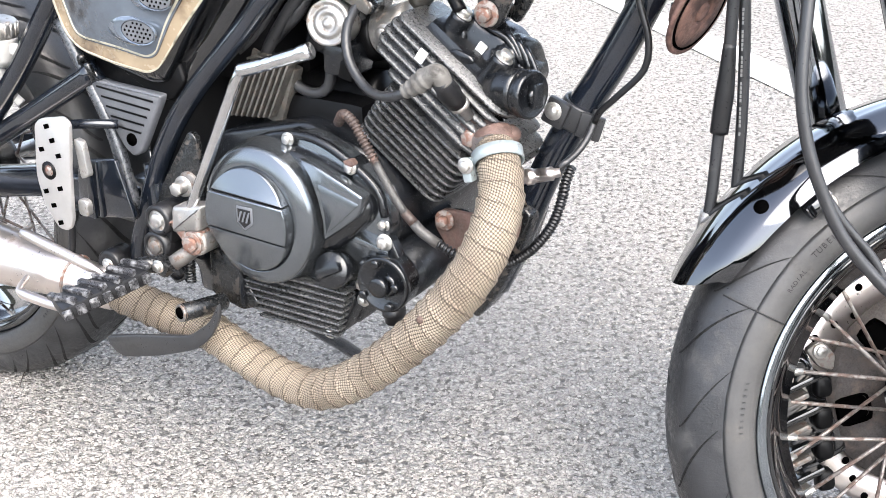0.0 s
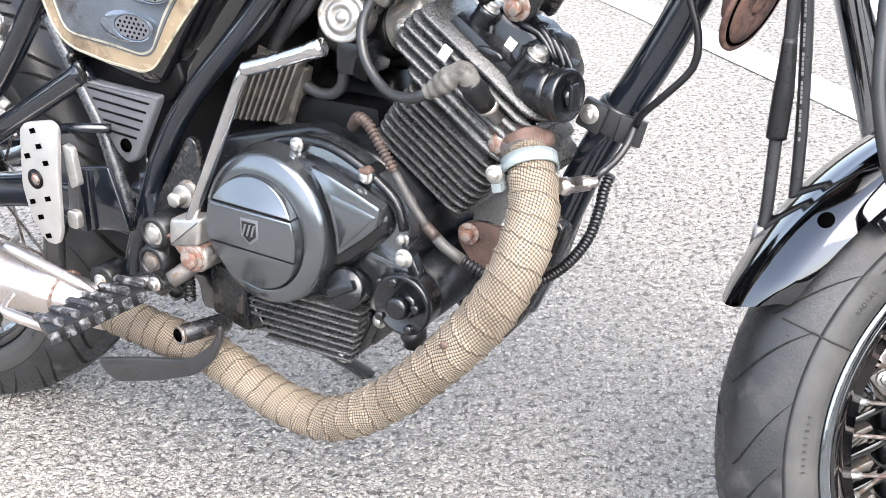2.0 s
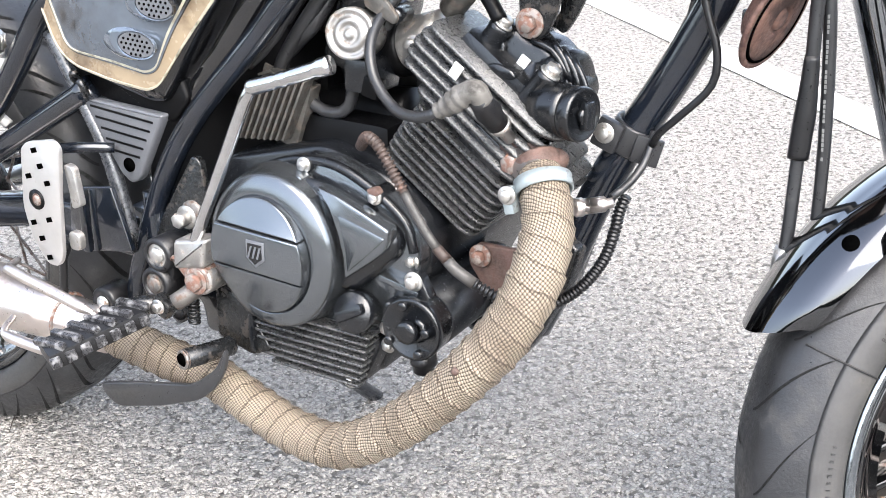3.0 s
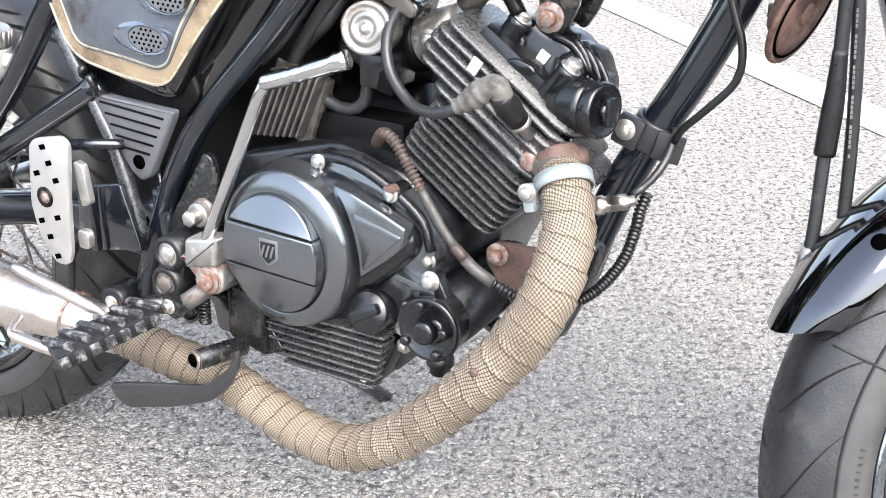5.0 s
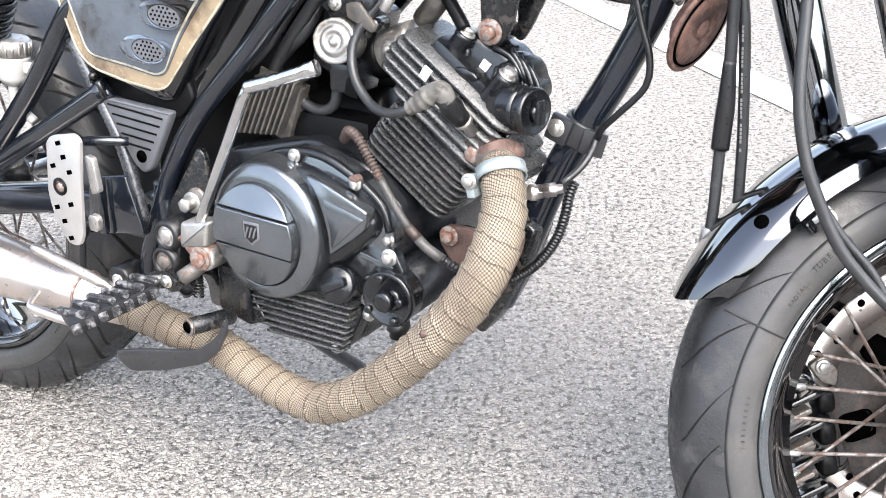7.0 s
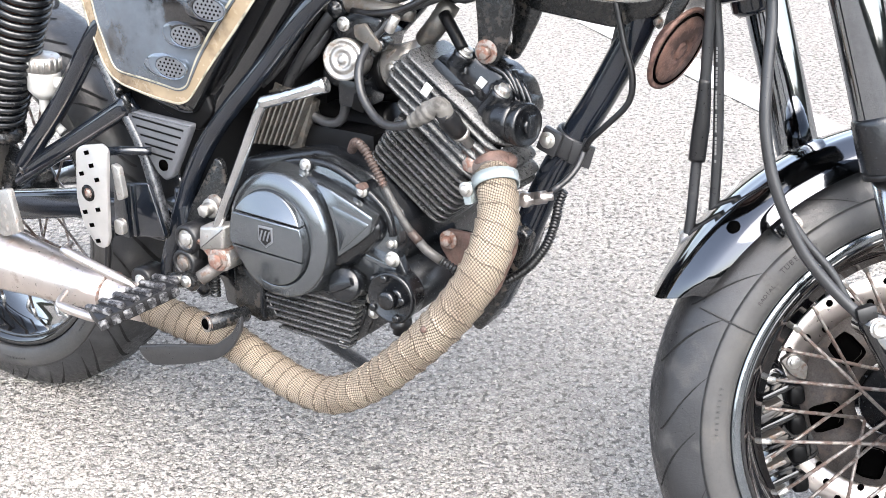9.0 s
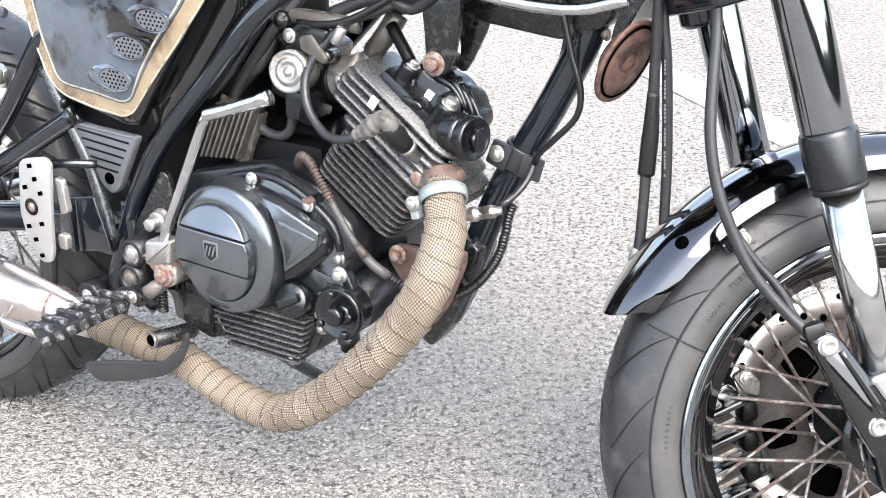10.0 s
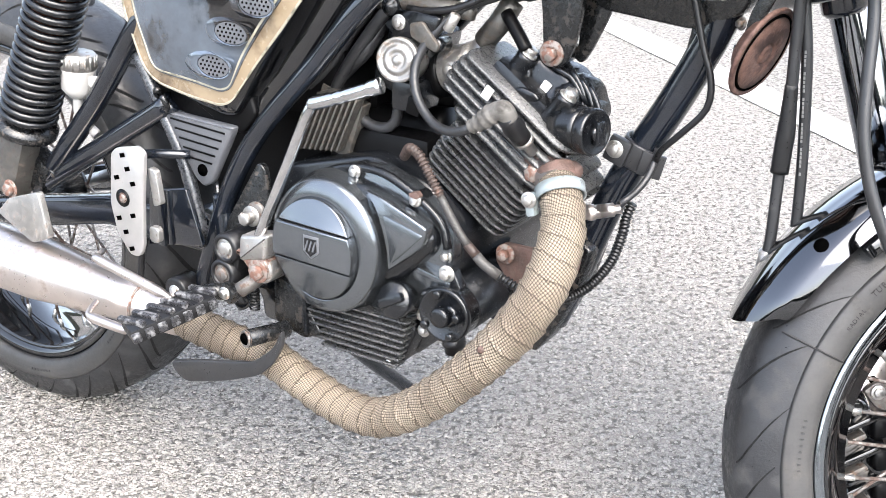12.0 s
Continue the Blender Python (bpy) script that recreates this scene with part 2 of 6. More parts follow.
# ---- mesh helpers ----
def part(name, bm, mat, parent, label="", smooth=True, base=None):
    """Links a bmesh as one mesh object under a thing or a part."""
    me = bpy.data.meshes.new(name)
    if smooth:
        for e in bm.edges:
            if len(e.link_faces) == 2 and e.calc_face_angle(0) > radians(38):
                e.smooth = False
        for f in bm.faces:
            f.smooth = True
    bm.to_mesh(me)
    bm.free()
    me.materials.append(mat)
    ob = new(name, me)
    ob.parent = parent
    if base is not None:
        ob.matrix_basis = base
    if label:
        ob["label"] = label
    return ob


def V(*a):
    return Vector(a)


def curve_points(pts, step=0.006):
    """A smooth line through the points, cut into short steps."""
    pts = [Vector(p) for p in pts]
    if len(pts) == 2:
        return [pts[0].lerp(pts[1], k / 4) for k in range(5)]
    out = []
    ext = [2 * pts[0] - pts[1]] + pts + [2 * pts[-1] - pts[-2]]
    for i in range(1, len(ext) - 2):
        p0, p1, p2, p3 = ext[i - 1:i + 3]
        k = max(2, int((p2 - p1).length / step))
        for j in range(k):
            u = j / k
            out.append(0.5 * (2 * p1 + (p2 - p0) * u + (2 * p0 - 5 * p1 + 4 * p2 - p3) * u * u + (3 * p1 - p0 - 3 * p2 + p3) * u ** 3))
    out.append(pts[-1])
    return out


def tube(pts, r, seg=12, step=0.008, radius=None, caps=True, bm=None, uv=False, straight=False):
    """A tube along the points. radius(d, angle, total) may vary its size."""
    line = [Vector(p) for p in pts] if straight else curve_points(pts, step)
    bm = bm or bmesh.new()
    d = [0.0]
    for a, b in zip(line, line[1:]):
        d.append(d[-1] + (b - a).length)
    rings, up = [], None
    for i, p in enumerate(line):
        tan = (line[min(i + 1, len(line) - 1)] - line[max(i - 1, 0)]).normalized()
        if up is None:
            up = tan.orthogonal().normalized()
        up = (up - tan * up.dot(tan)).normalized()
        side = tan.cross(up)
        ring = []
        for k in range(seg):
            a = 2 * math.pi * k / seg
            q = radius(d[i], a, d[-1]) if radius else r
            ring.append(bm.verts.new(p + q * (math.cos(a) * up + math.sin(a) * side)))
        rings.append(ring)
    layer = bm.loops.layers.uv.new("pipe") if uv else None
    for i in range(len(rings) - 1):
        for k in range(seg):
            f = bm.faces.new((rings[i][k], rings[i][(k + 1) % seg], rings[i + 1][(k + 1) % seg], rings[i + 1][k]))
            if layer:
                for lp, (ii, kk) in zip(f.loops, ((i, k), (i, k + 1), (i + 1, k + 1), (i + 1, k))):
                    lp[layer].uv = (d[ii], 2 * math.pi * r * kk / seg)
    if caps:
        bm.faces.new(rings[0][::-1])
        bm.faces.new(rings[-1])
    return bm


def lathe(profile, origin, axis, seg=32, bm=None, close=False):
    """Turns (radius, height along axis) round the axis; the ends are closed."""
    bm = bm or bmesh.new()
    axis = Vector(axis).normalized()
    up = axis.orthogonal().normalized()
    side = axis.cross(up)
    o = Vector(origin)
    rings = []
    for r, h in profile:
        rings.append([bm.verts.new(o + axis * h + r * (math.cos(2 * math.pi * k / seg) * up + math.sin(2 * math.pi * k / seg) * side)) for k in range(seg)])
    pairs = list(zip(rings, rings[1:])) + ([(rings[-1], rings[0])] if close else [])
    for a, b in pairs:
        for k in range(seg):
            bm.faces.new((a[k], a[(k + 1) % seg], b[(k + 1) % seg], b[k]))
    if not close:
        bm.faces.new(rings[0][::-1])
        bm.faces.new(rings[-1])
    return bm


def rod(a, b, r, seg=14, bevel=0.0, r2=None, bm=None):
    a, b = Vector(a), Vector(b)
    h = (b - a).length
    r2 = r if r2 is None else r2
    if bevel:
        prof = [(r - bevel, 0), (r, bevel), (r2, h - bevel), (r2 - bevel, h)]
    else:
        prof = [(r, 0), (r2, h)]
    return lathe(prof, a, b - a, seg, bm)


def prism(outline, y0, y1, bevel=0.0, bm=None):
    """A plate with an outline in x and z, from y0 (outer face, nearer -y) to y1, its outer edge chamfered."""
    bm = bm or bmesh.new()
    n = len(outline)
    area = sum(outline[i][0] * outline[(i + 1) % n][1] - outline[(i + 1) % n][0] * outline[i][1] for i in range(n))
    if area < 0:
        outline = outline[::-1]
    P = [Vector((x, 0, z)) for x, z in outline]

    def inset(k):
        out = []
        for i in range(n):
            a, b, c = P[i - 1], P[i], P[(i + 1) % n]
            n1 = Vector((-(b - a).z, 0, (b - a).x)).normalized()
            n2 = Vector((-(c - b).z, 0, (c - b).x)).normalized()
            m = n1 + n2
            m = m / max(0.35, m.length_squared / 2)
            out.append(b + m * k)
        return out

    layers = [(y1, P)]
    if bevel:
        layers += [(y0 + bevel, P), (y0 + bevel * 0.3, inset(bevel * 0.4)), (y0, inset(bevel))]
    else:
        layers += [(y0, P)]
    rings = [[bm.verts.new((p.x, y, p.z)) for p in pts] for y, pts in layers]
    for a, b in zip(rings, rings[1:]):
        for k in range(n):
            bm.faces.new((a[k], a[(k + 1) % n], b[(k + 1) % n], b[k]))
    bm.faces.new(rings[0][::-1])
    bm.faces.new(rings[-1])
    bmesh.ops.recalc_face_normals(bm, faces=bm.faces)
    return bm


def rounded(outline, r=0.006, k=4):
    """Rounds the corners of an outline."""
    out = []
    n = len(outline)
    for i in range(n):
        a, b, c = (Vector(outline[j % n]) for j in (i - 1, i, i + 1))
        q = min(r, (a - b).length * 0.45, (c - b).length * 0.45)
        p0, p2 = b + (a - b).normalized() * q, b + (c - b).normalized() * q
        for j in range(k + 1):
            u = j / k
            v = (1 - u) ** 2 * p0 + 2 * u * (1 - u) * b + u * u * p2
            out.append((v.x, v.y))
    return out


def box(center, size, m=None, bevel=0.0, bm=None):
    bm = bm or bmesh.new()
    mat = Matrix.Translation(center) @ (m.to_4x4() if m else Matrix.Identity(4)) @ Matrix.Diagonal((*size, 1))
    made = bmesh.ops.create_cube(bm, size=1.0, matrix=mat)
    if bevel:
        edges = list({e for v in made["verts"] for e in v.link_edges})
        bmesh.ops.bevel(bm, geom=edges, offset=bevel, segments=2, affect="EDGES", profile=0.6)
    return bm


def bolt_mesh(p, axis, r=0.006, h=0.006, washer=1.45, socket=False):
    """A flanged hex bolt head, or a socket cap screw."""
    axis = Vector(axis).normalized()
    p = Vector(p)
    bm = lathe([(r * washer, 0), (r * washer, 0.0012), (r * washer * 0.92, 0.0018)], p, axis, 18)
    if socket:
        lathe([(r, 0.001), (r, h - 0.001), (r * 0.85, h), (r * 0.5, h), (r * 0.5, h * 0.5)], p, axis, 18, bm)
    else:
        lathe([(r, 0.001), (r, h - 0.001), (r * 0.86, h)], p, axis, 6, bm)
    return bm


def bolt(p, axis, parent, r=0.006, h=0.006, mat=None, label="", socket=False, base=None, washer=1.45):
    return part("bolt", bolt_mesh(p, axis, r, h, washer, socket), mat or zinc, parent, label, base=base)


def ring_path(c, axis, r, k=48):
    axis = Vector(axis).normalized()
    up = axis.orthogonal().normalized()
    side = axis.cross(up)
    return [Vector(c) + r * (math.cos(2 * math.pi * i / k) * up + math.sin(2 * math.pi * i / k) * side) for i in range(k)]


OUT = V(0, -1, 0)

# ---- ground ----
bm = bmesh.new()
bmesh.ops.create_grid(bm, x_segments=8, y_segments=8, size=400)
ground = part("ground", bm, asphalt, None, smooth=False)
tagged(ground, "worn pale grey asphalt of a parking place", "ground", kind="structure")

# painted bay line, worn, lying on the asphalt
line_paint = material("worn_white_line", (0.52, 0.51, 0.49), 0.7, vary=0.1, bump=0.6, bump_scale=120, second=(0.40, 0.38, 0.36), amount=0.34, second_scale=90)
bm = bmesh.new()
P, Q = Vector((-1.19, 6.9)), Vector((1.64, 1.05))
across = Vector((-(Q - P).y, (Q - P).x)).normalized()
rows = []
for k in range(61):
    c = P.lerp(Q, k / 60)
    wob = 0.004 * noise.noise(Vector((k * 0.7, 0, 0)))
    rows.append([bm.verts.new((*(c + across * (-0.060 + wob)), 0.004)), bm.verts.new((*(c + across * (0.060 - wob)), 0.004))])
for a, c in zip(rows, rows[1:]):
    bm.faces.new((a[0], a[1], c[1], c[0]))
bmesh.ops.recalc_face_normals(bm, faces=bm.faces)
tagged(part("road_marking", bm, line_paint, None, smooth=False), "worn white painted parking bay line", "road marking", kind="structure")

# loose and half-sunk stone chips of the surface
chip_mat = material("stone_chips", (0.315, 0.296, 0.270), 0.75, vary=0.35, scale=150, bump=0.4, bump_scale=700, second=(0.17, 0.16, 0.148), amount=0.45, second_scale=130)
rg = np.random.default_rng(5)
N = 70000
depth = 1.15 + 3.4 * rg.random(N) ** 1.7
px_ = -0.95 + 2.1 * rg.random(N) + (depth - 1.2) * (rg.random(N) - 0.5) * 0.9
size = 0.0017 + 0.0022 * rg.random(N) ** 1.8
lift = size * (0.20 + 0.40 * rg.random(N))
turn = rg.random(N) * 2 * np.pi
verts = np.zeros((N, 12, 3))
for k in range(6):
    ang = turn + k * np.pi / 3 + 0.35 * (rg.random(N) - 0.5)
    rad = size * (0.75 + 0.5 * rg.random(N))
    for row, f, z in ((0, 1.0, -0.001), (6, 0.62, None)):
        verts[:, row + k, 0] = px_ + rad * f * np.cos(ang) * 1.15
        verts[:, row + k, 1] = depth + rad * f * np.sin(ang)
        verts[:, row + k, 2] = z if z is not None else lift * (0.8 + 0.4 * rg.random(N))
faces = []
side = [(k, (k + 1) % 6, 6 + (k + 1) % 6, 6 + k) for k in range(6)]
for i in range(N):
    o = 12 * i
    faces += [tuple(o + q for q in f) for f in side]
    faces.append((o + 6, o + 7, o + 8, o + 9, o + 10, o + 11))
me = bpy.data.meshes.new("stone_chips")
me.from_pydata(verts.reshape(-1, 3).tolist(), [], faces)
me.materials.append(chip_mat)
tagged(new("stone_chips", me), "pale grey stone chips in the asphalt surface", "gravel", kind="stuff")

# unseen dark ring, added far round the parking place to darken low reflections
ring_far = material("reflection_ring", (0.035, 0.04, 0.03), 0.9, vary=0.5, scale=0.6)
bm = bmesh.new()
ring = []
for k in range(97):
    a = 2 * math.pi * k / 96
    hgt = 3.2 + 1.6 * noise.noise(Vector((math.cos(a) * 4, math.sin(a) * 4, 0)))
    ring.append([bm.verts.new((32 * math.cos(a), 32 * math.sin(a), z)) for z in (-0.2, hgt)])
for a, c in zip(ring, ring[1:]):
    bm.faces.new((a[0], a[1], c[1], c[0]))
bmesh.ops.solidify(bm, geom=bm.faces[:], thickness=0.3)
tagged(part("backdrop", bm, ring_far, None), "unseen dark ring added far round the parking place for reflections", "backdrop", kind="structure")

# ---- motorcycle ----
motorcycle = new("motorcycle")
motorcycle.matrix_world = pose(0, 1.207, -0.0135, -5.11, -0.37, -26.29)
tagged(motorcycle, "black custom motorcycle with a wrapped exhaust, leaning on its side stand", "motorcycle")
bike = motorcycle

# ---- engine ----
SX, CX = math.sin(radians(36)), math.cos(radians(36))


def cyl(s, w, y):
    """A place by the cylinder's own axis: s along it, w forward and down across it."""
    return Vector((SX * s + CX * w, y, CX * s - SX * w))


CYL_M = Matrix(((CX, 0, SX), (0, 1, 0), (-SX, 0, CX)))


def circle(cx, cz, r, k=40, a0=0.0, a1=360.0):
    return [(cx + r * math.cos(radians(a0 + (a1 - a0) * i / k)), cz + r * math.sin(radians(a0 + (a1 - a0) * i / k))) for i in range(k)]


def build_engine():
    case = part("crankcase", prism(rounded([(-0.29, 0.43), (-0.235, 0.50), (-0.12, 0.53), (-0.045, 0.51), (0.0, 0.47), (0.005, 0.43), (-0.03, 0.36), (-0.05, 0.30), (-0.18, 0.30), (-0.20, 0.33), (-0.28, 0.36)], 0.012), -0.118, 0.13, 0.006), case_black, bike, "black engine crankcase, dusty")
    # clutch cover: flange, dome, face and the raised corner
    flange = rounded([(-0.218, 0.40), (-0.214, 0.468), (-0.182, 0.500), (-0.139, 0.520), (-0.090, 0.526), (-0.045, 0.508), (-0.008, 0.482), (0.004, 0.450), (0.002, 0.425), (-0.02, 0.385), (-0.05, 0.352), (-0.20, 0.325)], 0.014)
    cover = part("clutch_cover", prism(flange, -0.139, -0.119, 0.004), cover_black, bike, "satin black round clutch cover")
    corner = rounded([(-0.150, 0.500), (-0.122, 0.508), (-0.102, 0.5075), (-0.050, 0.491), (-0.018, 0.474), (-0.010, 0.462), (-0.012, 0.447), (-0.030, 0.427), (-0.058, 0.402), (-0.098, 0.400), (-0.130, 0.43)], 0.008)
    part("cover_corner", prism(corner, -0.156, -0.138, 0.007), case_black, cover)
    panel = rounded([(-0.0922, 0.5055), (-0.0702, 0.5002), (-0.0394, 0.4886), (-0.0135, 0.4777), (-0.0136, 0.4683), (-0.0183, 0.4552), (-0.0403, 0.4361), (-0.0620, 0.4188), (-0.0638, 0.4414), (-0.0696, 0.4643), (-0.0785, 0.4864)], 0.003)
    part("cover_panel", prism(panel, -0.1665, -0.150, 0.0022), cover_black, cover)
    inset = rounded([(-0.0668, 0.4830), (-0.0382, 0.4754), (-0.0163, 0.4693), (-0.0387, 0.4460), (-0.0572, 0.4285), (-0.059, 0.45)], 0.002)
    part("cover_inset", prism(inset, -0.1682, -0.166, 0.0008), cover_black, cover)
    lip = [(-0.205, -0.141, 0.478), (-0.180, -0.141, 0.498), (-0.139, -0.141, 0.516), (-0.092, -0.141, 0.520), (-0.047, -0.141, 0.503), (-0.012, -0.141, 0.478), (-0.002, -0.141, 0.450)]
    part("cover_lip", tube([(x, y + 0.0025, z) for x, y, z in lip], 0.0050, 12), case_black, cover)
    def oval(bm):
        """The round of the cover is a little taller than wide."""
        for v in bm.verts:
            v.co.x = -0.1430 + (v.co.x + 0.1400) * 0.955
            v.co.z = 0.4320 + (v.co.z - 0.4320) * 1.035

    dome = lathe([(0.0805, 0), (0.0805, 0.010), (0.0775, 0.016), (0.0765, 0.030), (0.0740, 0.036), (0.0730, 0.0365), (0.0590, 0.0450), (0.0575, 0.0445), (0.0570, 0.036)], (-0.140, -0.138, 0.432), OUT, 72)
    oval(dome)
    part("cover_dome", dome, cover_black, cover)
    # the face: three plates parted by two lines
    fc = (-0.1400, 0.4330)
    R0 = 0.0565

    def slab(t0, t1):
        out = []
        for i in range(25):
            a = math.asin(max(-1, min(1, t1))) + (math.asin(max(-1, min(1, t0))) - math.asin(max(-1, min(1, t1)))) * i / 24
            out.append((R0 * math.cos(a), R0 * math.sin(a)))
        for i in range(25):
            a = math.pi - math.asin(max(-1, min(1, t0))) + (math.asin(max(-1, min(1, t0))) - math.asin(max(-1, min(1, t1)))) * i / 24
            out.append((R0 * math.cos(a), R0 * math.sin(a)))
        q = radians(-2)
        return [(fc[0] + x * math.cos(q) - z * math.sin(q), fc[1] + x * math.sin(q) + z * math.cos(q)) for x, z in out]

    for t0, t1, y0, lean_in in ((0.470, 0.999, -0.1950, 0.22), (-0.255, 0.440, -0.1965, 0.0), (-0.999, -0.285, -0.1950, -0.22)):
        bm = prism(slab(t0, t1), y0, -0.176, 0.0015)
        for v in bm.verts:
            if v.co.y < -0.18:
                edge = fc[1] + R0 * (0.47 if lean_in > 0 else -0.285)
                v.co.y += lean_in * (v.co.z - edge)
        oval(bm)
        bmesh.ops.recalc_face_normals(bm, faces=bm.faces)
        part("face_plate", bm, cover_black, cover)
    sx, sz = -0.1413, 0.4394
    shield = [(sx - 0.0105, sz + 0.012), (sx + 0.0105, sz + 0.012), (sx + 0.0105, sz - 0.006), (sx, sz - 0.0145), (sx - 0.0105, sz - 0.006)]
    inner = [(sx + (x - sx) * 0.78, sz + (z - sz) * 0.78) for x, z in shield]
    part("emblem", prism(shield, -0.1978, -0.196, 0.0006), plastic, cover, "plain raised shield emblem")
    part("emblem_field", prism(inner, -0.1984, -0.1975, 0.0), case_black, cover)
    bm = bmesh.new()
    for k in (-0.0052, 0, 0.0052):
        prism([(sx + k - 0.003, sz - 0.005), (sx + k - 0.001, sz - 0.005), (sx + k + 0.003, sz + 0.007), (sx + k + 0.001, sz + 0.007)], -0.1992, -0.198, 0.0, bm)
    part("emblem_bar", bm, plastic, cover)
    for x, z, m in ((-0.1207, 0.5160, zinc), (-0.0414, 0.4985, zinc), (-0.005, 0.440, zinc), (-0.206, 0.323, zinc), (-0.033, 0.364, zinc), (-0.031, 0.346, zinc), (-0.0755, 0.2945, zinc)):
        y = -0.144 if z > 0.48 else -0.137
        part("boss", rod((x, -0.12, z), (x, y, z), 0.0085, 18, 0.0015), case_black, cover)
        bolt((x, y, z), OUT, cover, 0.0053, 0.006, m, "bright flanged screw")
    bolt((-0.119, -0.156, 0.5035), OUT, cover, 0.0036, 0.003, cover_black, socket=True)
    # finned sump
    sump = part("sump", prism(rounded([(-0.188, 0.362), (-0.050, 0.366), (-0.040, 0.338), (-0.058, 0.297), (-0.095, 0.285), (-0.168, 0.290), (-0.184, 0.303)], 0.008), -0.135, 0.12, 0.006), case_black, bike, "black finned oil sump")
    for k in range(8):
        z = 0.357 - 0.0087 * k
        x0 = -0.187 + 0.0010 * k + (0.012 if k == 7 else 0)
        x1 = -0.042 - 0.0026 * k
        part("sump_fin", prism(rounded([(x0, z - 0.0016), (x1, z - 0.0016), (x1, z + 0.0016), (x0, z + 0.0016)], 0.001, 2), -0.156 + 0.0012 * k, -0.13, 0.001), fin_black, sump)
    bm = box((-0.186, -0.144, 0.330), (0.006, 0.024, 0.050), bevel=0.002)
    part("sump_edge", bm, case_black, sump)
    # oil filler cap
    cap = part("oil_filler_cap", lathe([(0.019, 0), (0.019, 0.018), (0.0205, 0.020), (0.0205, 0.030), (0.019, 0.033)], (-0.0555, -0.135, 0.3775), (0.05, -0.93, 0.28), 40), case_black, bike, "black round oil filler cap with a raised grip")
    ax = V(0.05, -0.93, 0.28).normalized()
    c = V(-0.0555, -0.135, 0.3775) + ax * 0.036
    rm = Matrix((V(0.86, 0, 0.5), ax, V(0.86, 0, 0.5).cross(ax))).transposed()
    part("grip", box(c, (0.034, 0.010, 0.011), rm, 0.003), case_black, cap)
    part("cover_rib", prism(rounded([(-0.02, 0.405), (0.012, 0.392), (0.012, 0.384), (-0.026, 0.398)], 0.003), -0.16, -0.13, 0.003), case_black, cover)
    part("cover_rib", box((-0.012, -0.145, 0.418), (0.044, 0.014, 0.008), Matrix.Rotation(radians(12), 3, "Y"), 0.003), cover_black, cover)
    # starter motor
    st = part("starter_motor", lathe([(0.0285, -0.175), (0.030, -0.170), (0.030, -0.030), (0.0285, -0.029), (0.0285, -0.025), (0.030, -0.024), (0.030, -0.008), (0.0312, -0.006), (0.0312, 0), (0.0300, 0.0015), (0.0270, 0.0015), (0.0262, 0.0005)], (0.0165, -0.164, 0.3875), OUT, 48), case_black, bike, "black cylindrical starter motor")
    st.location = (-0.006, 0, -0.003)
    part("starter_hub", lathe([(0.0112, 0), (0.0112, 0.0075), (0.0100, 0.0095), (0.004, 0.0095)], (0.0150, -0.164, 0.3865), OUT, 28), case_black, st)
    part("starter_rib", tube([(0.0225, -0.1655, 0.399), (0.0295, -0.1655, 0.396), (0.0310, -0.1655, 0.387), (0.0255, -0.1655, 0.380)], 0.0034, 8), case_black, st)
    for x, z in ((0.0095, 0.411), (0.0335, 0.389), (0.0265, 0.3655), (-0.0055, 0.3730)):
        part("starter_boss", rod((x, -0.163, z), (x, -0.1705, z), 0.0048, 14, 0.001), case_black, st)
    part("starter_lug", prism(rounded([(0.004, 0.408), (0.030, 0.412), (0.017, 0.436), (0.004, 0.436)], 0.006), -0.150, -0.138, 0.002), case_black, st)
    bolt((0.0105, -0.150, 0.4295), OUT, st, 0.0066, 0.008, zinc, "bright flanged screw")
    part("starter_foot", lathe([(0.0115, 0), (0.0130, 0.010), (0.0130, 0.014), (0.0100, 0.016), (0.0100, 0.022), (0.008, 0.024)], (0.0235, -0.152, 0.364), (0.05, -0.1, -1), 20), rubber, st)
    # cylinder barrel with fins
    barrel = part("cylinder", box(cyl(0.425, -0.303, -0.025), (0.095, 0.100, 0.10), CYL_M, 0.012), fin_black, bike, "black air-cooled cylinder with dusty fins")
    for k in range(8):
        s = 0.390 + 0.0088 * k
        grow = 0.004 * math.sin(math.pi * (k + 1) / 9)
        o = rounded([(-0.361 - grow, -0.098), (-0.243 + grow, -0.098), (-0.243 + grow, -0.005), (-0.361 - grow, -0.005)], 0.016, 5)
        bm = bmesh.new()
        lo = [bm.verts.new(cyl(s - 0.0017, w, y)) for w, y in o]
        hi = [bm.verts.new(cyl(s + 0.0012, w, y)) for w, y in o]
        for i in range(len(o)):
            bm.faces.new((lo[i], lo[(i + 1) % len(o)], hi[(i + 1) % len(o)], hi[i]))
        bm.faces.new(lo[::-1])
        bm.faces.new(hi)
        bmesh.ops.bevel(bm, geom=[e for e in bm.edges if abs(e.verts[0].co.dot(cyl(1, 0, 0)) - e.verts[1].co.dot(cyl(1, 0, 0))) < 1e-5], offset=0.0008, segments=1, affect="EDGES")
        part("cooling_fin", bm, fin_black, barrel)
    # cylinder head with fins
    head = part("cylinder_head", box(cyl(0.490, -0.315, -0.045), (0.115, 0.060, 0.085), CYL_M, 0.012), case_black, bike, "black cylinder head with cooling fins")
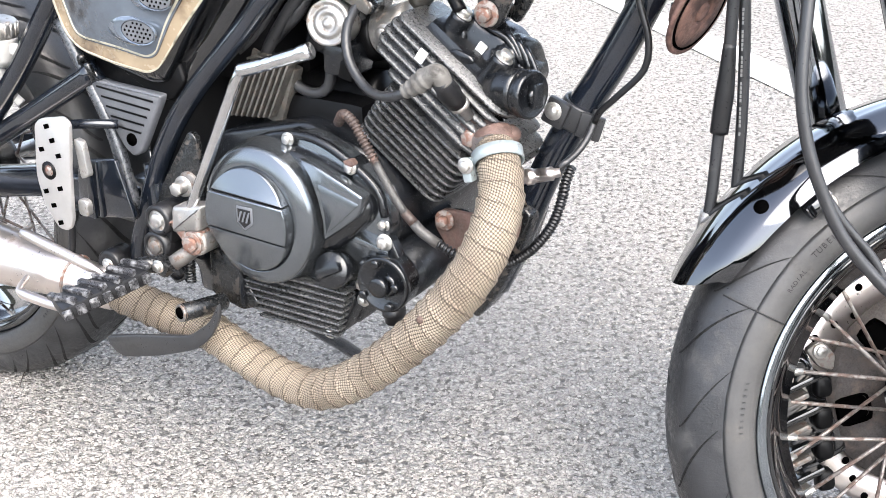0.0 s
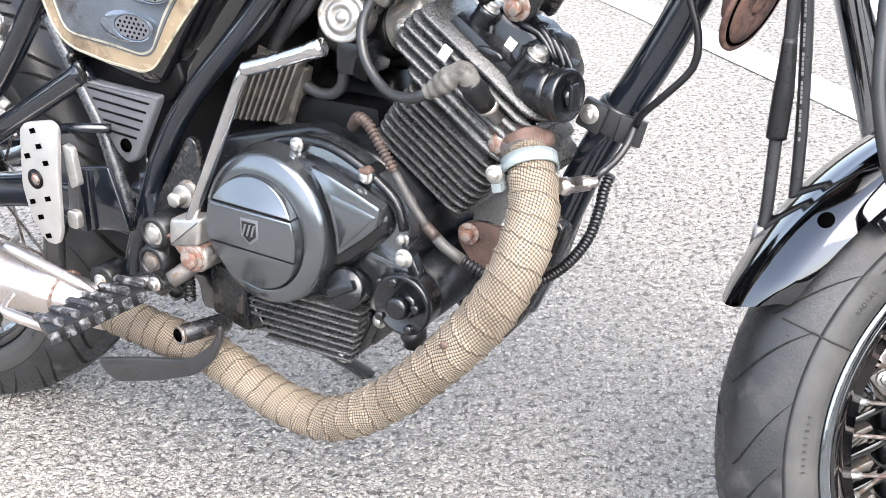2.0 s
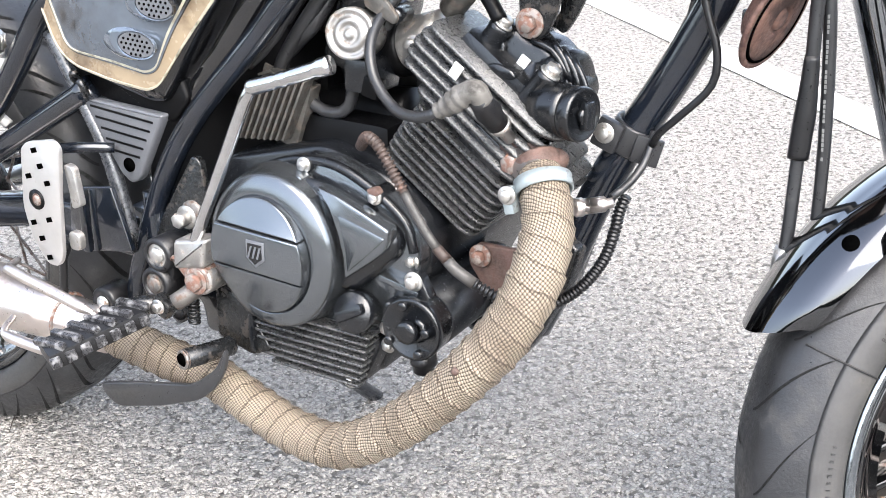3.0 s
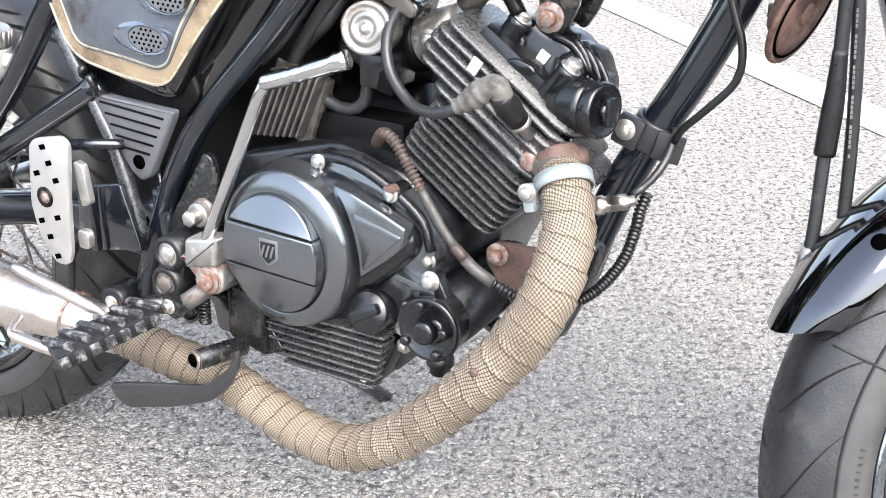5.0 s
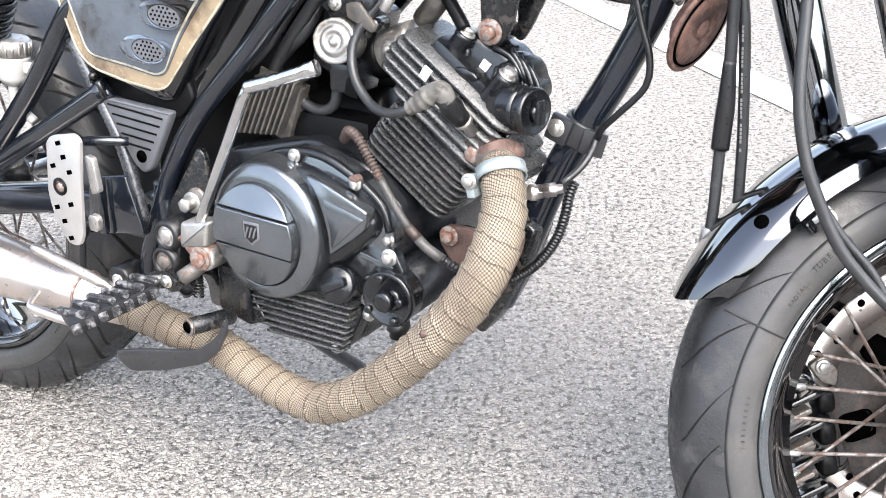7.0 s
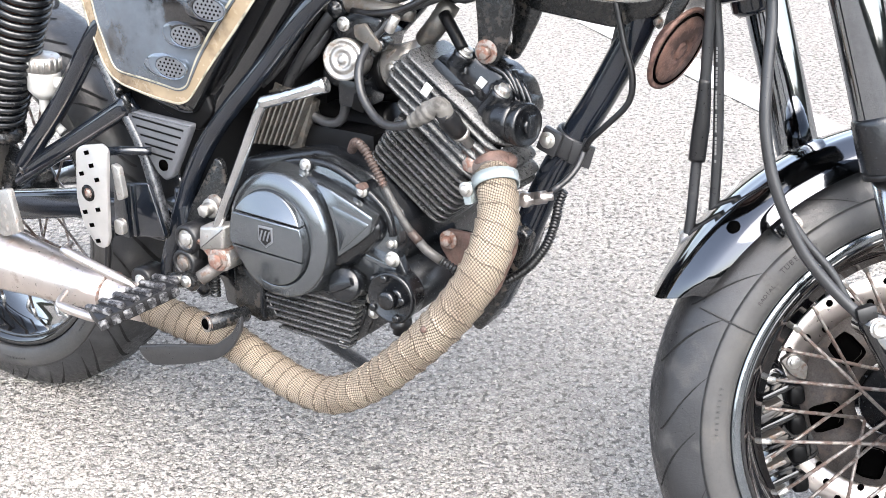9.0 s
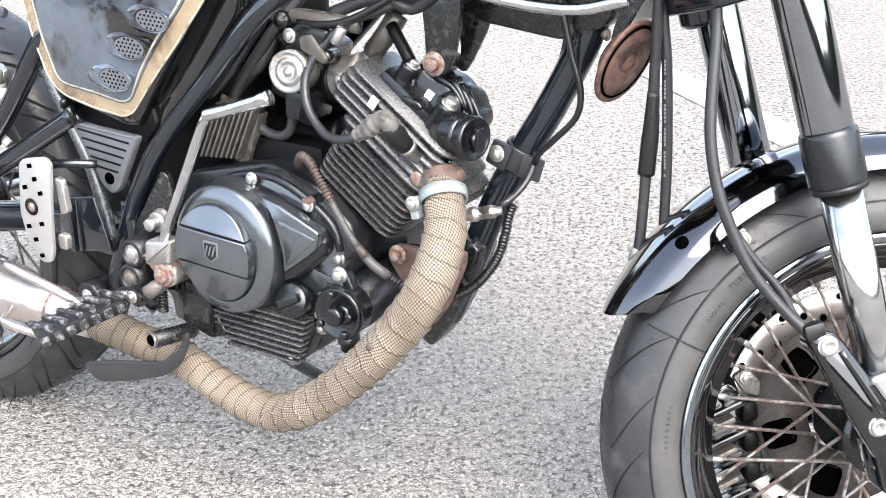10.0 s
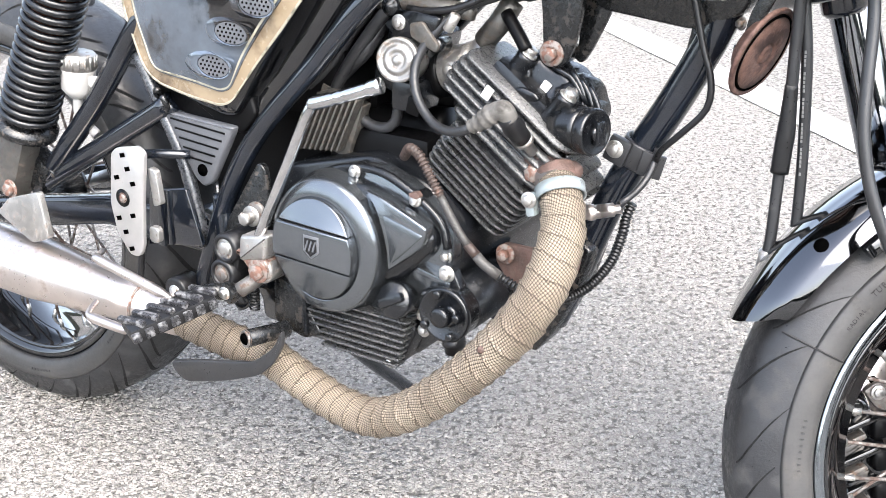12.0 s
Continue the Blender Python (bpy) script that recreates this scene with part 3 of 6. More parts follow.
    for k in range(6):
        s = 0.464 + 0.0110 * k
        w0 = (-0.372, -0.398, -0.402, -0.402, -0.400, -0.396)[k]
        w1 = (-0.212, -0.205, -0.208, -0.222, -0.236, -0.236)[k]
        o = rounded([(w0, -0.097), (-0.250, -0.097), (w1, -0.070), (w1, -0.005), (w0, -0.005)], 0.014, 5)
        bm = bmesh.new()
        lo = [bm.verts.new(cyl(s - 0.0022, w, y)) for w, y in o]
        hi = [bm.verts.new(cyl(s + 0.0014, w, y)) for w, y in o]
        for i in range(len(o)):
            bm.faces.new((lo[i], lo[(i + 1) % len(o)], hi[(i + 1) % len(o)], hi[i]))
        bm.faces.new(lo[::-1])
        bm.faces.new(hi)
        part("cooling_fin", bm, fin_black, head)
    # plug well: the plain side wall between the fins
    part("plug_well", box(cyl(0.462, -0.285, -0.074), (0.055, 0.030, 0.034), CYL_M, 0.006), case_black, head)
    # rocker cover
    def on_head(outline, y0, y1, bevel, name, mat, label=""):
        """A plate whose outline runs across (w) and along (s) the cylinder's axis."""
        bm = prism(outline, y0, y1, bevel)
        for v in bm.verts:
            v.co = cyl(v.co.z, v.co.x, v.co.y)
        bmesh.ops.recalc_face_normals(bm, faces=bm.faces)
        return part(name, bm, mat, head, label)

    cover = part("rocker_cover", prism(rounded([(-0.004, 0.616), (0.000, 0.634), (0.010, 0.642), (0.028, 0.649), (0.050, 0.650), (0.066, 0.640), (0.082, 0.637), (0.100, 0.620), (0.114, 0.603), (0.116, 0.588), (0.098, 0.568), (0.070, 0.563), (0.044, 0.576), (0.018, 0.592)], 0.007), -0.052, -0.004, 0.008), case_black, head, "black rocker cover with white paint marks")
    part("rocker_flange", prism(rounded([(-0.008, 0.606), (0.020, 0.588), (0.046, 0.572), (0.070, 0.558), (0.100, 0.563), (0.098, 0.569), (0.072, 0.566), (0.048, 0.580), (0.022, 0.596), (-0.004, 0.614)], 0.002, 2), -0.070, -0.004, 0.003), case_black, cover)
    part("rocker_step", prism(rounded([(0.026, 0.599), (0.046, 0.586), (0.068, 0.573), (0.088, 0.571), (0.098, 0.583), (0.084, 0.596), (0.060, 0.602), (0.040, 0.606)], 0.006), -0.066, -0.04, 0.005), case_black, cover)
    part("cover_badge", prism(rounded([(0.0335, 0.6185), (0.0434, 0.6209), (0.0601, 0.616), (0.0649, 0.6096), (0.0571, 0.6062), (0.0418, 0.6077)], 0.004), -0.076, -0.045, 0.002), case_black, cover)
    part("cover_pocket", prism(rounded([(0.006, 0.618), (0.020, 0.634), (0.036, 0.628), (0.034, 0.612), (0.020, 0.606)], 0.003), -0.056, -0.045, 0.0015), fin_black, cover)
    part("cover_ridge", tube([(0.030, -0.053, 0.648), (0.040, -0.054, 0.632), (0.036, -0.056, 0.617)], 0.0030, 10), case_black, cover)
    part("cover_ridge", tube([(0.067, -0.052, 0.640), (0.088, -0.053, 0.634), (0.106, -0.053, 0.611)], 0.0028, 10), case_black, cover)
    part("cover_ridge", tube([(0.063, -0.053, 0.606), (0.074, -0.060, 0.598), (0.072, -0.066, 0.585), (0.078, -0.068, 0.574)], 0.0030, 10), case_black, cover)
    part("cover_ridge", tube([(0.024, -0.070, 0.600), (0.046, -0.072, 0.584), (0.068, -0.072, 0.569), (0.092, -0.070, 0.566)], 0.0032, 10), case_black, cover)
    part("head_lug", prism(rounded([(0.048, 0.566), (0.068, 0.553), (0.092, 0.552), (0.108, 0.560), (0.090, 0.561), (0.070, 0.561)], 0.003), -0.086, -0.05, 0.003), case_black, cover)
    for p, r, m in (((0.038, -0.055, 0.650), 0.0075, zinc), ((0.0925, -0.068, 0.6150), 0.0078, zinc)):
        q = Vector(p)
        d = cyl(1, 0, 0)
        part("screw_boss", lathe([(0.0130, -0.042), (0.0115, -0.030), (0.0108, -0.006), (0.0115, -0.003), (0.0115, 0.001), (0.0100, 0.002)], q, d, 24), case_black, cover)
        part("bolt", bolt_mesh(q + d * 0.002, d, r, 0.008, 1.3), m, cover)
    # valve cap and the round end of the head
    ax = V(0.96, -0.26, 0.03).normalized()
    c = V(0.1290, -0.072, 0.5850)
    vc = part("valve_cap", lathe([(0.0235, -0.014), (0.0248, -0.010), (0.0248, -0.002), (0.0238, 0.0005), (0.0215, 0.001), (0.0205, -0.0005), (0.012, -0.0005)], c, ax, 48), case_black, head, "black round valve inspection cap")
    side = V(0, 0, 1).cross(ax).normalized()
    rm = Matrix((side, ax, side.cross(ax))).transposed()
    part("cap_grip", box(c + ax * 0.005, (0.012, 0.009, 0.026), rm, 0.003), case_black, vc)
    part("cap_hub", lathe([(0.010, 0), (0.0095, 0.004)], c + ax * 0.001, ax, 6), case_black, vc)
    part("cap_housing", lathe([(0.026, -0.044), (0.0255, -0.030), (0.0240, -0.020), (0.0240, -0.013)], c, ax, 40), case_black, head)
    part("end_housing", lathe([(0.031, -0.040), (0.0335, -0.036), (0.0335, -0.026), (0.0320, -0.024), (0.0320, -0.018), (0.0335, -0.016), (0.0335, -0.006), (0.0315, -0.003), (0.0315, 0.003), (0.028, 0.006), (0.014, 0.007)], (0.1000, -0.034, 0.601), (0.95, -0.26, 0.02), 48), case_black, head)
    for k in range(3):
        part("end_rib", tube([(0.088 + 0.010 * k, -0.050, 0.640 - 0.006 * k), (0.100 + 0.010 * k, -0.052, 0.626 - 0.008 * k), (0.108 + 0.009 * k, -0.052, 0.608 - 0.008 * k)], 0.0030, 8), case_black, head)
    # white paint marks
    for p, tx, tz in (((0.0190, -0.1040, 0.6160), 0.010, 0.014), ((0.0620, -0.0985, 0.5738), 0.012, 0.015), ((0.0605, -0.0540, 0.6195), 0.010, 0.012)):
        part("paint_mark", box(p, (tx, 0.003, tz), Matrix.Rotation(radians(32), 3, "Y"), 0.0006), white_mark, head, "white paint mark")
    # spark plug, cap and lead
    plug = part("spark_plug", lathe([(0.006, 0), (0.006, 0.02), (0.0105, 0.021), (0.0105, 0.027), (0.008, 0.028), (0.0085, 0.032), (0.008, 0.04)], (0.070, -0.095, 0.560), (-0.10, -0.72, 0.68), 16), zinc, head, "steel spark plug")
    capm = part("plug_cap", tube([(0.067, -0.115, 0.578), (0.064, -0.128, 0.592), (0.061, -0.140, 0.606)], 0.010, 20, radius=lambda d, a, n: 0.0105 if d < 0.012 or d > 0.02 else 0.0122), rubber, bike, "faded grey spark plug cap")
    part("cap_elbow", tube([(0.063, -0.137, 0.602), (0.060, -0.143, 0.612), (0.050, -0.143, 0.608), (0.036, -0.143, 0.597), (0.022, -0.142, 0.588)], 0.009, 20, step=0.002, radius=lambda d, a, n: 0.0098 + (0.0013 if int(d * 330) % 3 == 0 and d > 0.022 else 0) - 0.003 * max(0, d - 0.035) / 0.02), boot, capm)
    part("lead", tube([(0.024, -0.142, 0.589), (0.005, -0.140, 0.580), (-0.030, -0.128, 0.580), (-0.062, -0.115, 0.607), (-0.068, -0.100, 0.645), (-0.035, -0.08, 0.690), (0.010, -0.06, 0.712), (0.04, -0.03, 0.735)], 0.0052, 12), hose, capm, "thick grey ignition lead")


build_engine()


# ---- frame ----
CRADLE = [(-0.313, 0.327), (-0.295, 0.312), (-0.291, 0.282), (-0.25, 0.282), (-0.223, 0.293), (-0.215, 0.319), (-0.23, 0.343), (-0.271, 0.341)]


def build_frame():
    fr = part("frame", tube([(0.236, 0, 0.745), (0.2235, 0, 0.700), (0.2050, 0, 0.6570), (0.1800, 0, 0.6056), (0.1506, 0, 0.5526), (0.1272, 0, 0.5047), (0.1075, 0, 0.455), (0.0860, 0, 0.395), (0.062, 0, 0.335)], 0.0178, 24), frame_paint, bike, "black tubular steel frame with chipped paint")
    part("down_tube_gusset", prism(rounded([(0.186, 0.632), (0.204, 0.640), (0.232, 0.735), (0.204, 0.735), (0.196, 0.69)], 0.006), -0.008, 0.008, 0.002), worn_paint, fr)
    for side in (-1, 1):
        y = 0.14 * side
        part("main_tube", tube([(-0.02, y * 0.7, 0.79), (-0.098, y, 0.711), (-0.175, y, 0.628), (-0.255, y, 0.542), (-0.302, y, 0.470), (-0.337, y, 0.387), (-0.354, y, 0.337), (-0.357, y, 0.30)], 0.0118, 20), frame_paint, fr)
        part("gusset_tube", tube([(-0.445, y * 1.02, 0.606), (-0.410, y * 1.02, 0.545), (-0.377, y * 1.02, 0.480), (-0.352, y * 1.02, 0.388)], 0.0085, 14), scuffed_paint, fr)
        part("stay_tube", tube([(-0.425, y * 1.05, 0.655), (-0.4419, y * 1.07, 0.6325), (-0.5121, y * 1.07, 0.5425), (-0.5745, y * 1.07, 0.472), (-0.625, y * 1.07, 0.416)], 0.0135, 18), frame_paint, fr)
        part("lower_stay", tube([(-0.395, y * 1.04, 0.552), (-0.404, y * 1.04, 0.546), (-0.579, y * 1.05, 0.440), (-0.625, y * 1.06, 0.412)], 0.0130, 18), frame_paint, fr)
    # welded corner beads
    for p in ((-0.400, -0.152, 0.556), (-0.612, -0.152, 0.428), (-0.352, -0.150, 0.395)):
        part("weld", tube([V(*p) + q for q in ring_path((0, 0, 0), (0.4, 0.8, 0.3), 0.014, 10)], 0.004, 8), worn_paint, fr)
    part("cross_tube", rod((-0.345, -0.14, 0.36), (-0.345, 0.14, 0.36), 0.014), frame_paint, fr)
    part("backbone", tube([(0.22, 0, 0.775), (0.10, 0, 0.745), (-0.05, 0, 0.76), (-0.3, 0, 0.78)], 0.024, 18), frame_paint, fr)
    part("head_gusset", prism(rounded([(0.10, 0.70), (0.20, 0.69), (0.25, 0.71), (0.27, 0.78), (0.06, 0.78), (0.07, 0.72)], 0.01), -0.018, 0.018, 0.003), worn_paint, fr)
    part("engine_hanger", prism(rounded([(0.040, 0.760), (0.0500, 0.690), (0.0530, 0.652), (0.0600, 0.641), (0.0700, 0.638), (0.0790, 0.645), (0.0880, 0.665), (0.0935, 0.695), (0.096, 0.760)], 0.006), -0.050, -0.043, 0.0015), worn_paint, fr)
    part("engine_hanger", prism(rounded([(0.066, 0.760), (0.078, 0.662), (0.070, 0.648), (0.082, 0.640), (0.092, 0.656), (0.108, 0.690), (0.118, 0.725), (0.122, 0.760)], 0.006), -0.016, -0.009, 0.0015), worn_paint, fr)
    part("hanger_boss", rod((0.064, -0.009, 0.653), (0.064, -0.050, 0.653), 0.0125, 20, 0.002), worn_paint, fr)
    bolt((0.0635, -0.050, 0.6545), OUT, fr, 0.0082, 0.010, rusty_bolt, "rusty hanger bolt", washer=1.7)
    # front mount plate, rusted
    part("engine_mount_plate", prism(rounded([(0.018, 0.424), (0.028, 0.444), (0.062, 0.444), (0.100, 0.450), (0.122, 0.452), (0.120, 0.432), (0.100, 0.380), (0.080, 0.350), (0.052, 0.378)], 0.007), -0.072, -0.066, 0.0015), rust, fr, "rusted engine mounting plate")
    bolt((0.0345, -0.076, 0.433), OUT, fr, 0.0068, 0.010, rusty_bolt, "rusty mounting bolt", washer=1.7)
    # right engine plate with bosses
    part("engine_plate", prism(rounded([(-0.253, 0.505), (-0.243, 0.50), (-0.235, 0.44), (-0.245, 0.36), (-0.30, 0.33), (-0.325, 0.37), (-0.30, 0.43)], 0.006), -0.152, -0.144, 0.0015), worn_paint, fr)
    part("rear_bracket", prism(rounded([(-0.345, 0.461), (-0.322, 0.394), (-0.412, 0.377), (-0.406, 0.451)], 0.003), -0.176, -0.170, 0.001), frame_paint, fr)
    part("bracket_bend", box((-0.386, -0.172, 0.417), (0.010, 0.016, 0.072), None, 0.003), frame_paint, fr)
    part("bracket_bend", box((-0.372, -0.173, 0.420), (0.006, 0.012, 0.070), None, 0.002), frame_paint, fr)
    for x, z, r, m in ((-0.275, 0.405, 0.0185, zinc), (-0.281, 0.3715, 0.0185, dull_steel)):
        part("mount_bush", lathe([(r, -0.045), (r, -0.002), (r - 0.003, 0), (r - 0.006, 0), (r - 0.006, -0.004)], (x, -0.190, z), OUT, 36), rubber, fr)
        bolt((x, -0.186, z), OUT, fr, 0.009, 0.005, m, "worn hex bolt", washer=1.6)
    part("bush_lug", prism(rounded([(-0.291, 0.412), (-0.258, 0.412), (-0.266, 0.360), (-0.300, 0.363)], 0.006), -0.182, -0.15, 0.002), rubber, fr)
    part("cradle_plate", prism(rounded(CRADLE, 0.008), -0.105, 0.10, 0.004), frame_paint, fr)
    part("rear_post", tube([(-0.322, -0.135, 0.450), (-0.315, -0.140, 0.390), (-0.305, -0.138, 0.335), (-0.295, -0.13, 0.31)], 0.014, 18), frame_paint, fr)
    bolt((-0.262, -0.155, 0.4385), OUT, fr, 0.0085, 0.016, zinc, "worn hex bolt", washer=1.5)
    part("bolt_boss", rod((-0.256, -0.14, 0.443), (-0.256, -0.156, 0.443), 0.014, 20, 0.002), dull_steel, fr)
    part("lug_bush", lathe([(0.018, -0.03), (0.018, -0.002), (0.016, 0), (0.006, 0), (0.006, -0.003)], (-0.377, -0.172, 0.3205), OUT, 28), rubber, fr)
    part("bush_bolt", bolt_mesh((-0.377, -0.172, 0.3205), OUT, 0.006, 0.004), zinc, fr)
    part("foot_bracket", prism(rounded([(-0.235, 0.37), (-0.20, 0.36), (-0.165, 0.31), (-0.19, 0.298), (-0.235, 0.31)], 0.006), -0.15, -0.142, 0.0015), worn_paint, fr)
    part("lower_rail", tube([(-0.245, -0.125, 0.350), (-0.22, -0.12, 0.335), (-0.15, -0.06, 0.31), (-0.10, -0.02, 0.30)], 0.011, 14), frame_paint, fr)
    part("lower_rail", tube([(-0.35, 0.135, 0.31), (-0.15, 0.12, 0.30), (-0.10, 0.10, 0.29), (-0.02, 0.05, 0.288)], 0.011, 14), frame_paint, fr)
    # lower plate at the foot of the down tube, behind the wrapped pipe
    part("down_tube_plate", prism(rounded([(0.100, 0.450), (0.118, 0.440), (0.104, 0.392), (0.078, 0.334), (0.054, 0.298), (0.036, 0.310), (0.06, 0.36), (0.085, 0.42)], 0.008), -0.030, 0.016, 0.004), worn_paint, fr)
    # band clamp on the down tube
    d = V(0.41, 0, 0.91)
    c = V(0.1485, 0, 0.552)
    bc = part("band_clamp", lathe([(0.0168, -0.014), (0.0200, -0.014), (0.0206, -0.012), (0.0206, 0.012), (0.0200, 0.014), (0.0168, 0.014)], c, d, 40, close=True), hose, bike, "black band clamp round the down tube")
    part("clamp_lug", box((0.134, -0.021, 0.556), (0.026, 0.010, 0.030), Matrix.Rotation(radians(20), 3, "Y"), 0.004), hose, bc)
    part("clamp_tail", box((0.1700, -0.014, 0.5440), (0.026, 0.005, 0.027), Matrix.Rotation(radians(14), 3, "Y") @ Matrix.Rotation(radians(20), 3, "Z"), 0.0015), hose, bc)
    bolt((0.132, -0.025, 0.558), OUT, bc, 0.0062, 0.006, zinc, "bright clamp bolt", washer=1.6)
    return fr


build_frame()


# ---- exhaust ----
def build_exhaust():
    line = [(0.079, -0.077, 0.5357), (0.100, -0.094, 0.5314), (0.1165, -0.113, 0.515), (0.1265, -0.132, 0.4858), (0.1224, -0.159, 0.4394), (0.0959, -0.178, 0.3874), (0.0412, -0.184, 0.3232), (-0.0117, -0.184, 0.275), (-0.0614, -0.182, 0.2466), (-0.1161, -0.178, 0.2432), (-0.168, -0.172, 0.253), (-0.2299, -0.167, 0.2686), (-0.3041, -0.166, 0.2744), (-0.3742, -0.170, 0.2865)]
    pitch = 0.020

    def rad(d, a, n):
        u = (d / pitch + a / (2 * math.pi)) % 1.0
        w = noise.noise(Vector((d * 40, math.cos(a) * 2, math.sin(a) * 2)))
        return 0.0203 + 0.0034 * min(1, d / 0.10) - 0.0022 * min(1, max(0, d - 0.15) / 0.15) + 0.0022 * (1 - u) ** 2 + 0.0009 * w
    pipe = part("exhaust_pipe", tube([(0.055, -0.06, 0.545)] + line + [(-0.42, -0.165, 0.292)], 0.019, 20, step=0.01), steel, bike, "steel exhaust header pipe")
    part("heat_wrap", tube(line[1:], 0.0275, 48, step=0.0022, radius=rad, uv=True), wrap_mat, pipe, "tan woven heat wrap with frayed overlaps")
    rnd = random.Random(4)
    part("burn_mark", lathe([(0.0042, 0), (0.0022, 0.0006)], (0.0790, -0.2045, 0.3790), (0.1, -1, 0.25), 9), rust, pipe, "dark burnt spot in the wrap")
    # flange and band
    part("exhaust_flange", prism(rounded([(0.048, 0.540), (0.056, 0.555), (0.092, 0.558), (0.118, 0.545), (0.114, 0.530), (0.070, 0.518), (0.054, 0.520)], 0.008), -0.088, -0.068, 0.004), rust, pipe, "rusted exhaust flange")
    bolt((0.071, -0.088, 0.536), OUT, pipe, 0.0095, 0.010, rusty_bolt, "rusty flange nut", washer=1.1)
    part("flange_collar", lathe([(0.0195, -0.010), (0.0210, -0.008), (0.0210, 0.006), (0.0195, 0.008)], (0.096, -0.086, 0.536), (0.55, -0.45, -0.70), 32), rust, pipe)
    part("hose_clamp", lathe([(0.0240, -0.0065), (0.0262, -0.0065), (0.0262, 0.0065), (0.0240, 0.0065)], (0.1085, -0.1030, 0.5250), (0.46, -0.52, -0.72), 40, close=True), blue_clamp, pipe, "zinc band clamp over the wrap")
    part("clamp_screw", box((0.0865, -0.124, 0.514), (0.010, 0.012, 0.024), Matrix.Rotation(radians(-15), 3, "Y"), 0.002), blue_clamp, pipe)
    part("bolt", bolt_mesh((0.0865, -0.130, 0.520), OUT, 0.006, 0.006), zinc, pipe)
    # oxygen sensor with loose threads
    o2 = part("oxygen_sensor", lathe([(0.007, 0), (0.007, 0.014), (0.0088, 0.015), (0.0088, 0.022), (0.0075, 0.023), (0.0075, 0.030), (0.0075, 0.029), (0.0075, 0.042), (0.005, 0.044), (0.005, 0.050)], (0.1135, -0.078, 0.4955), (0.92, 0.33, 0.22), 18), steel, pipe, "bare metal oxygen sensor with loose threads")
    for k in range(7):
        a = V(0.1300, -0.095 - 0.003 * rnd.random(), 0.499 + 0.014 * (rnd.random() - 0.5))
        part("loose_thread", tube([a, a + V(0.006 * rnd.random(), -0.004, 0.006 * (rnd.random() - 0.5)), a + V(0.012 * rnd.random(), -0.003, -0.008 - 0.008 * rnd.random())], 0.0011, 5, step=0.003), wrap_mat, pipe)
    # muffler
    a, b = V(-0.395, -0.178, 0.292), V(-0.80, -0.215, 0.325)
    L = (b - a).length
    mf = part("muffler", lathe([(0.024, -0.03), (0.026, 0.0), (0.027, 0.028), (0.0285, 0.03), (0.030, 0.06), (0.039, 0.17), (0.042, 0.20), (0.043, L - 0.02), (0.041, L)], a, b - a, 56), steel, bike, "bright brushed steel muffler, scuffed")
    part("weld_ring", lathe([(0.0285, 0.028), (0.0305, 0.030), (0.0285, 0.032)], a, b - a, 40), rusty_bolt, mf)
    part("muffler_strap", prism(rounded([(-0.625, 0.405), (-0.565, 0.425), (-0.552, 0.365), (-0.585, 0.352), (-0.65, 0.382)], 0.006), -0.214, -0.205, 0.0012), alloy, mf, "bare metal muffler bracket")
    # spring hooks beside the muffler neck
    for pts in (((-0.44, -0.225, 0.377), (-0.425, -0.248, 0.380), (-0.415, -0.25, 0.377), (-0.322, -0.25, 0.360), (-0.312, -0.25, 0.358), (-0.306, -0.245, 0.350), (-0.312, -0.235, 0.346)), ((-0.46, -0.225, 0.305), (-0.452, -0.245, 0.300), (-0.44, -0.25, 0.297), (-0.372, -0.25, 0.297), (-0.36, -0.235, 0.305))):
        part("spring_rod", tube(pts, 0.005, 12, step=0.004, radius=lambda d, a, n: 0.0036 if d < 0.03 or d > n - 0.03 else 0.0062), steel, mf)


build_exhaust()


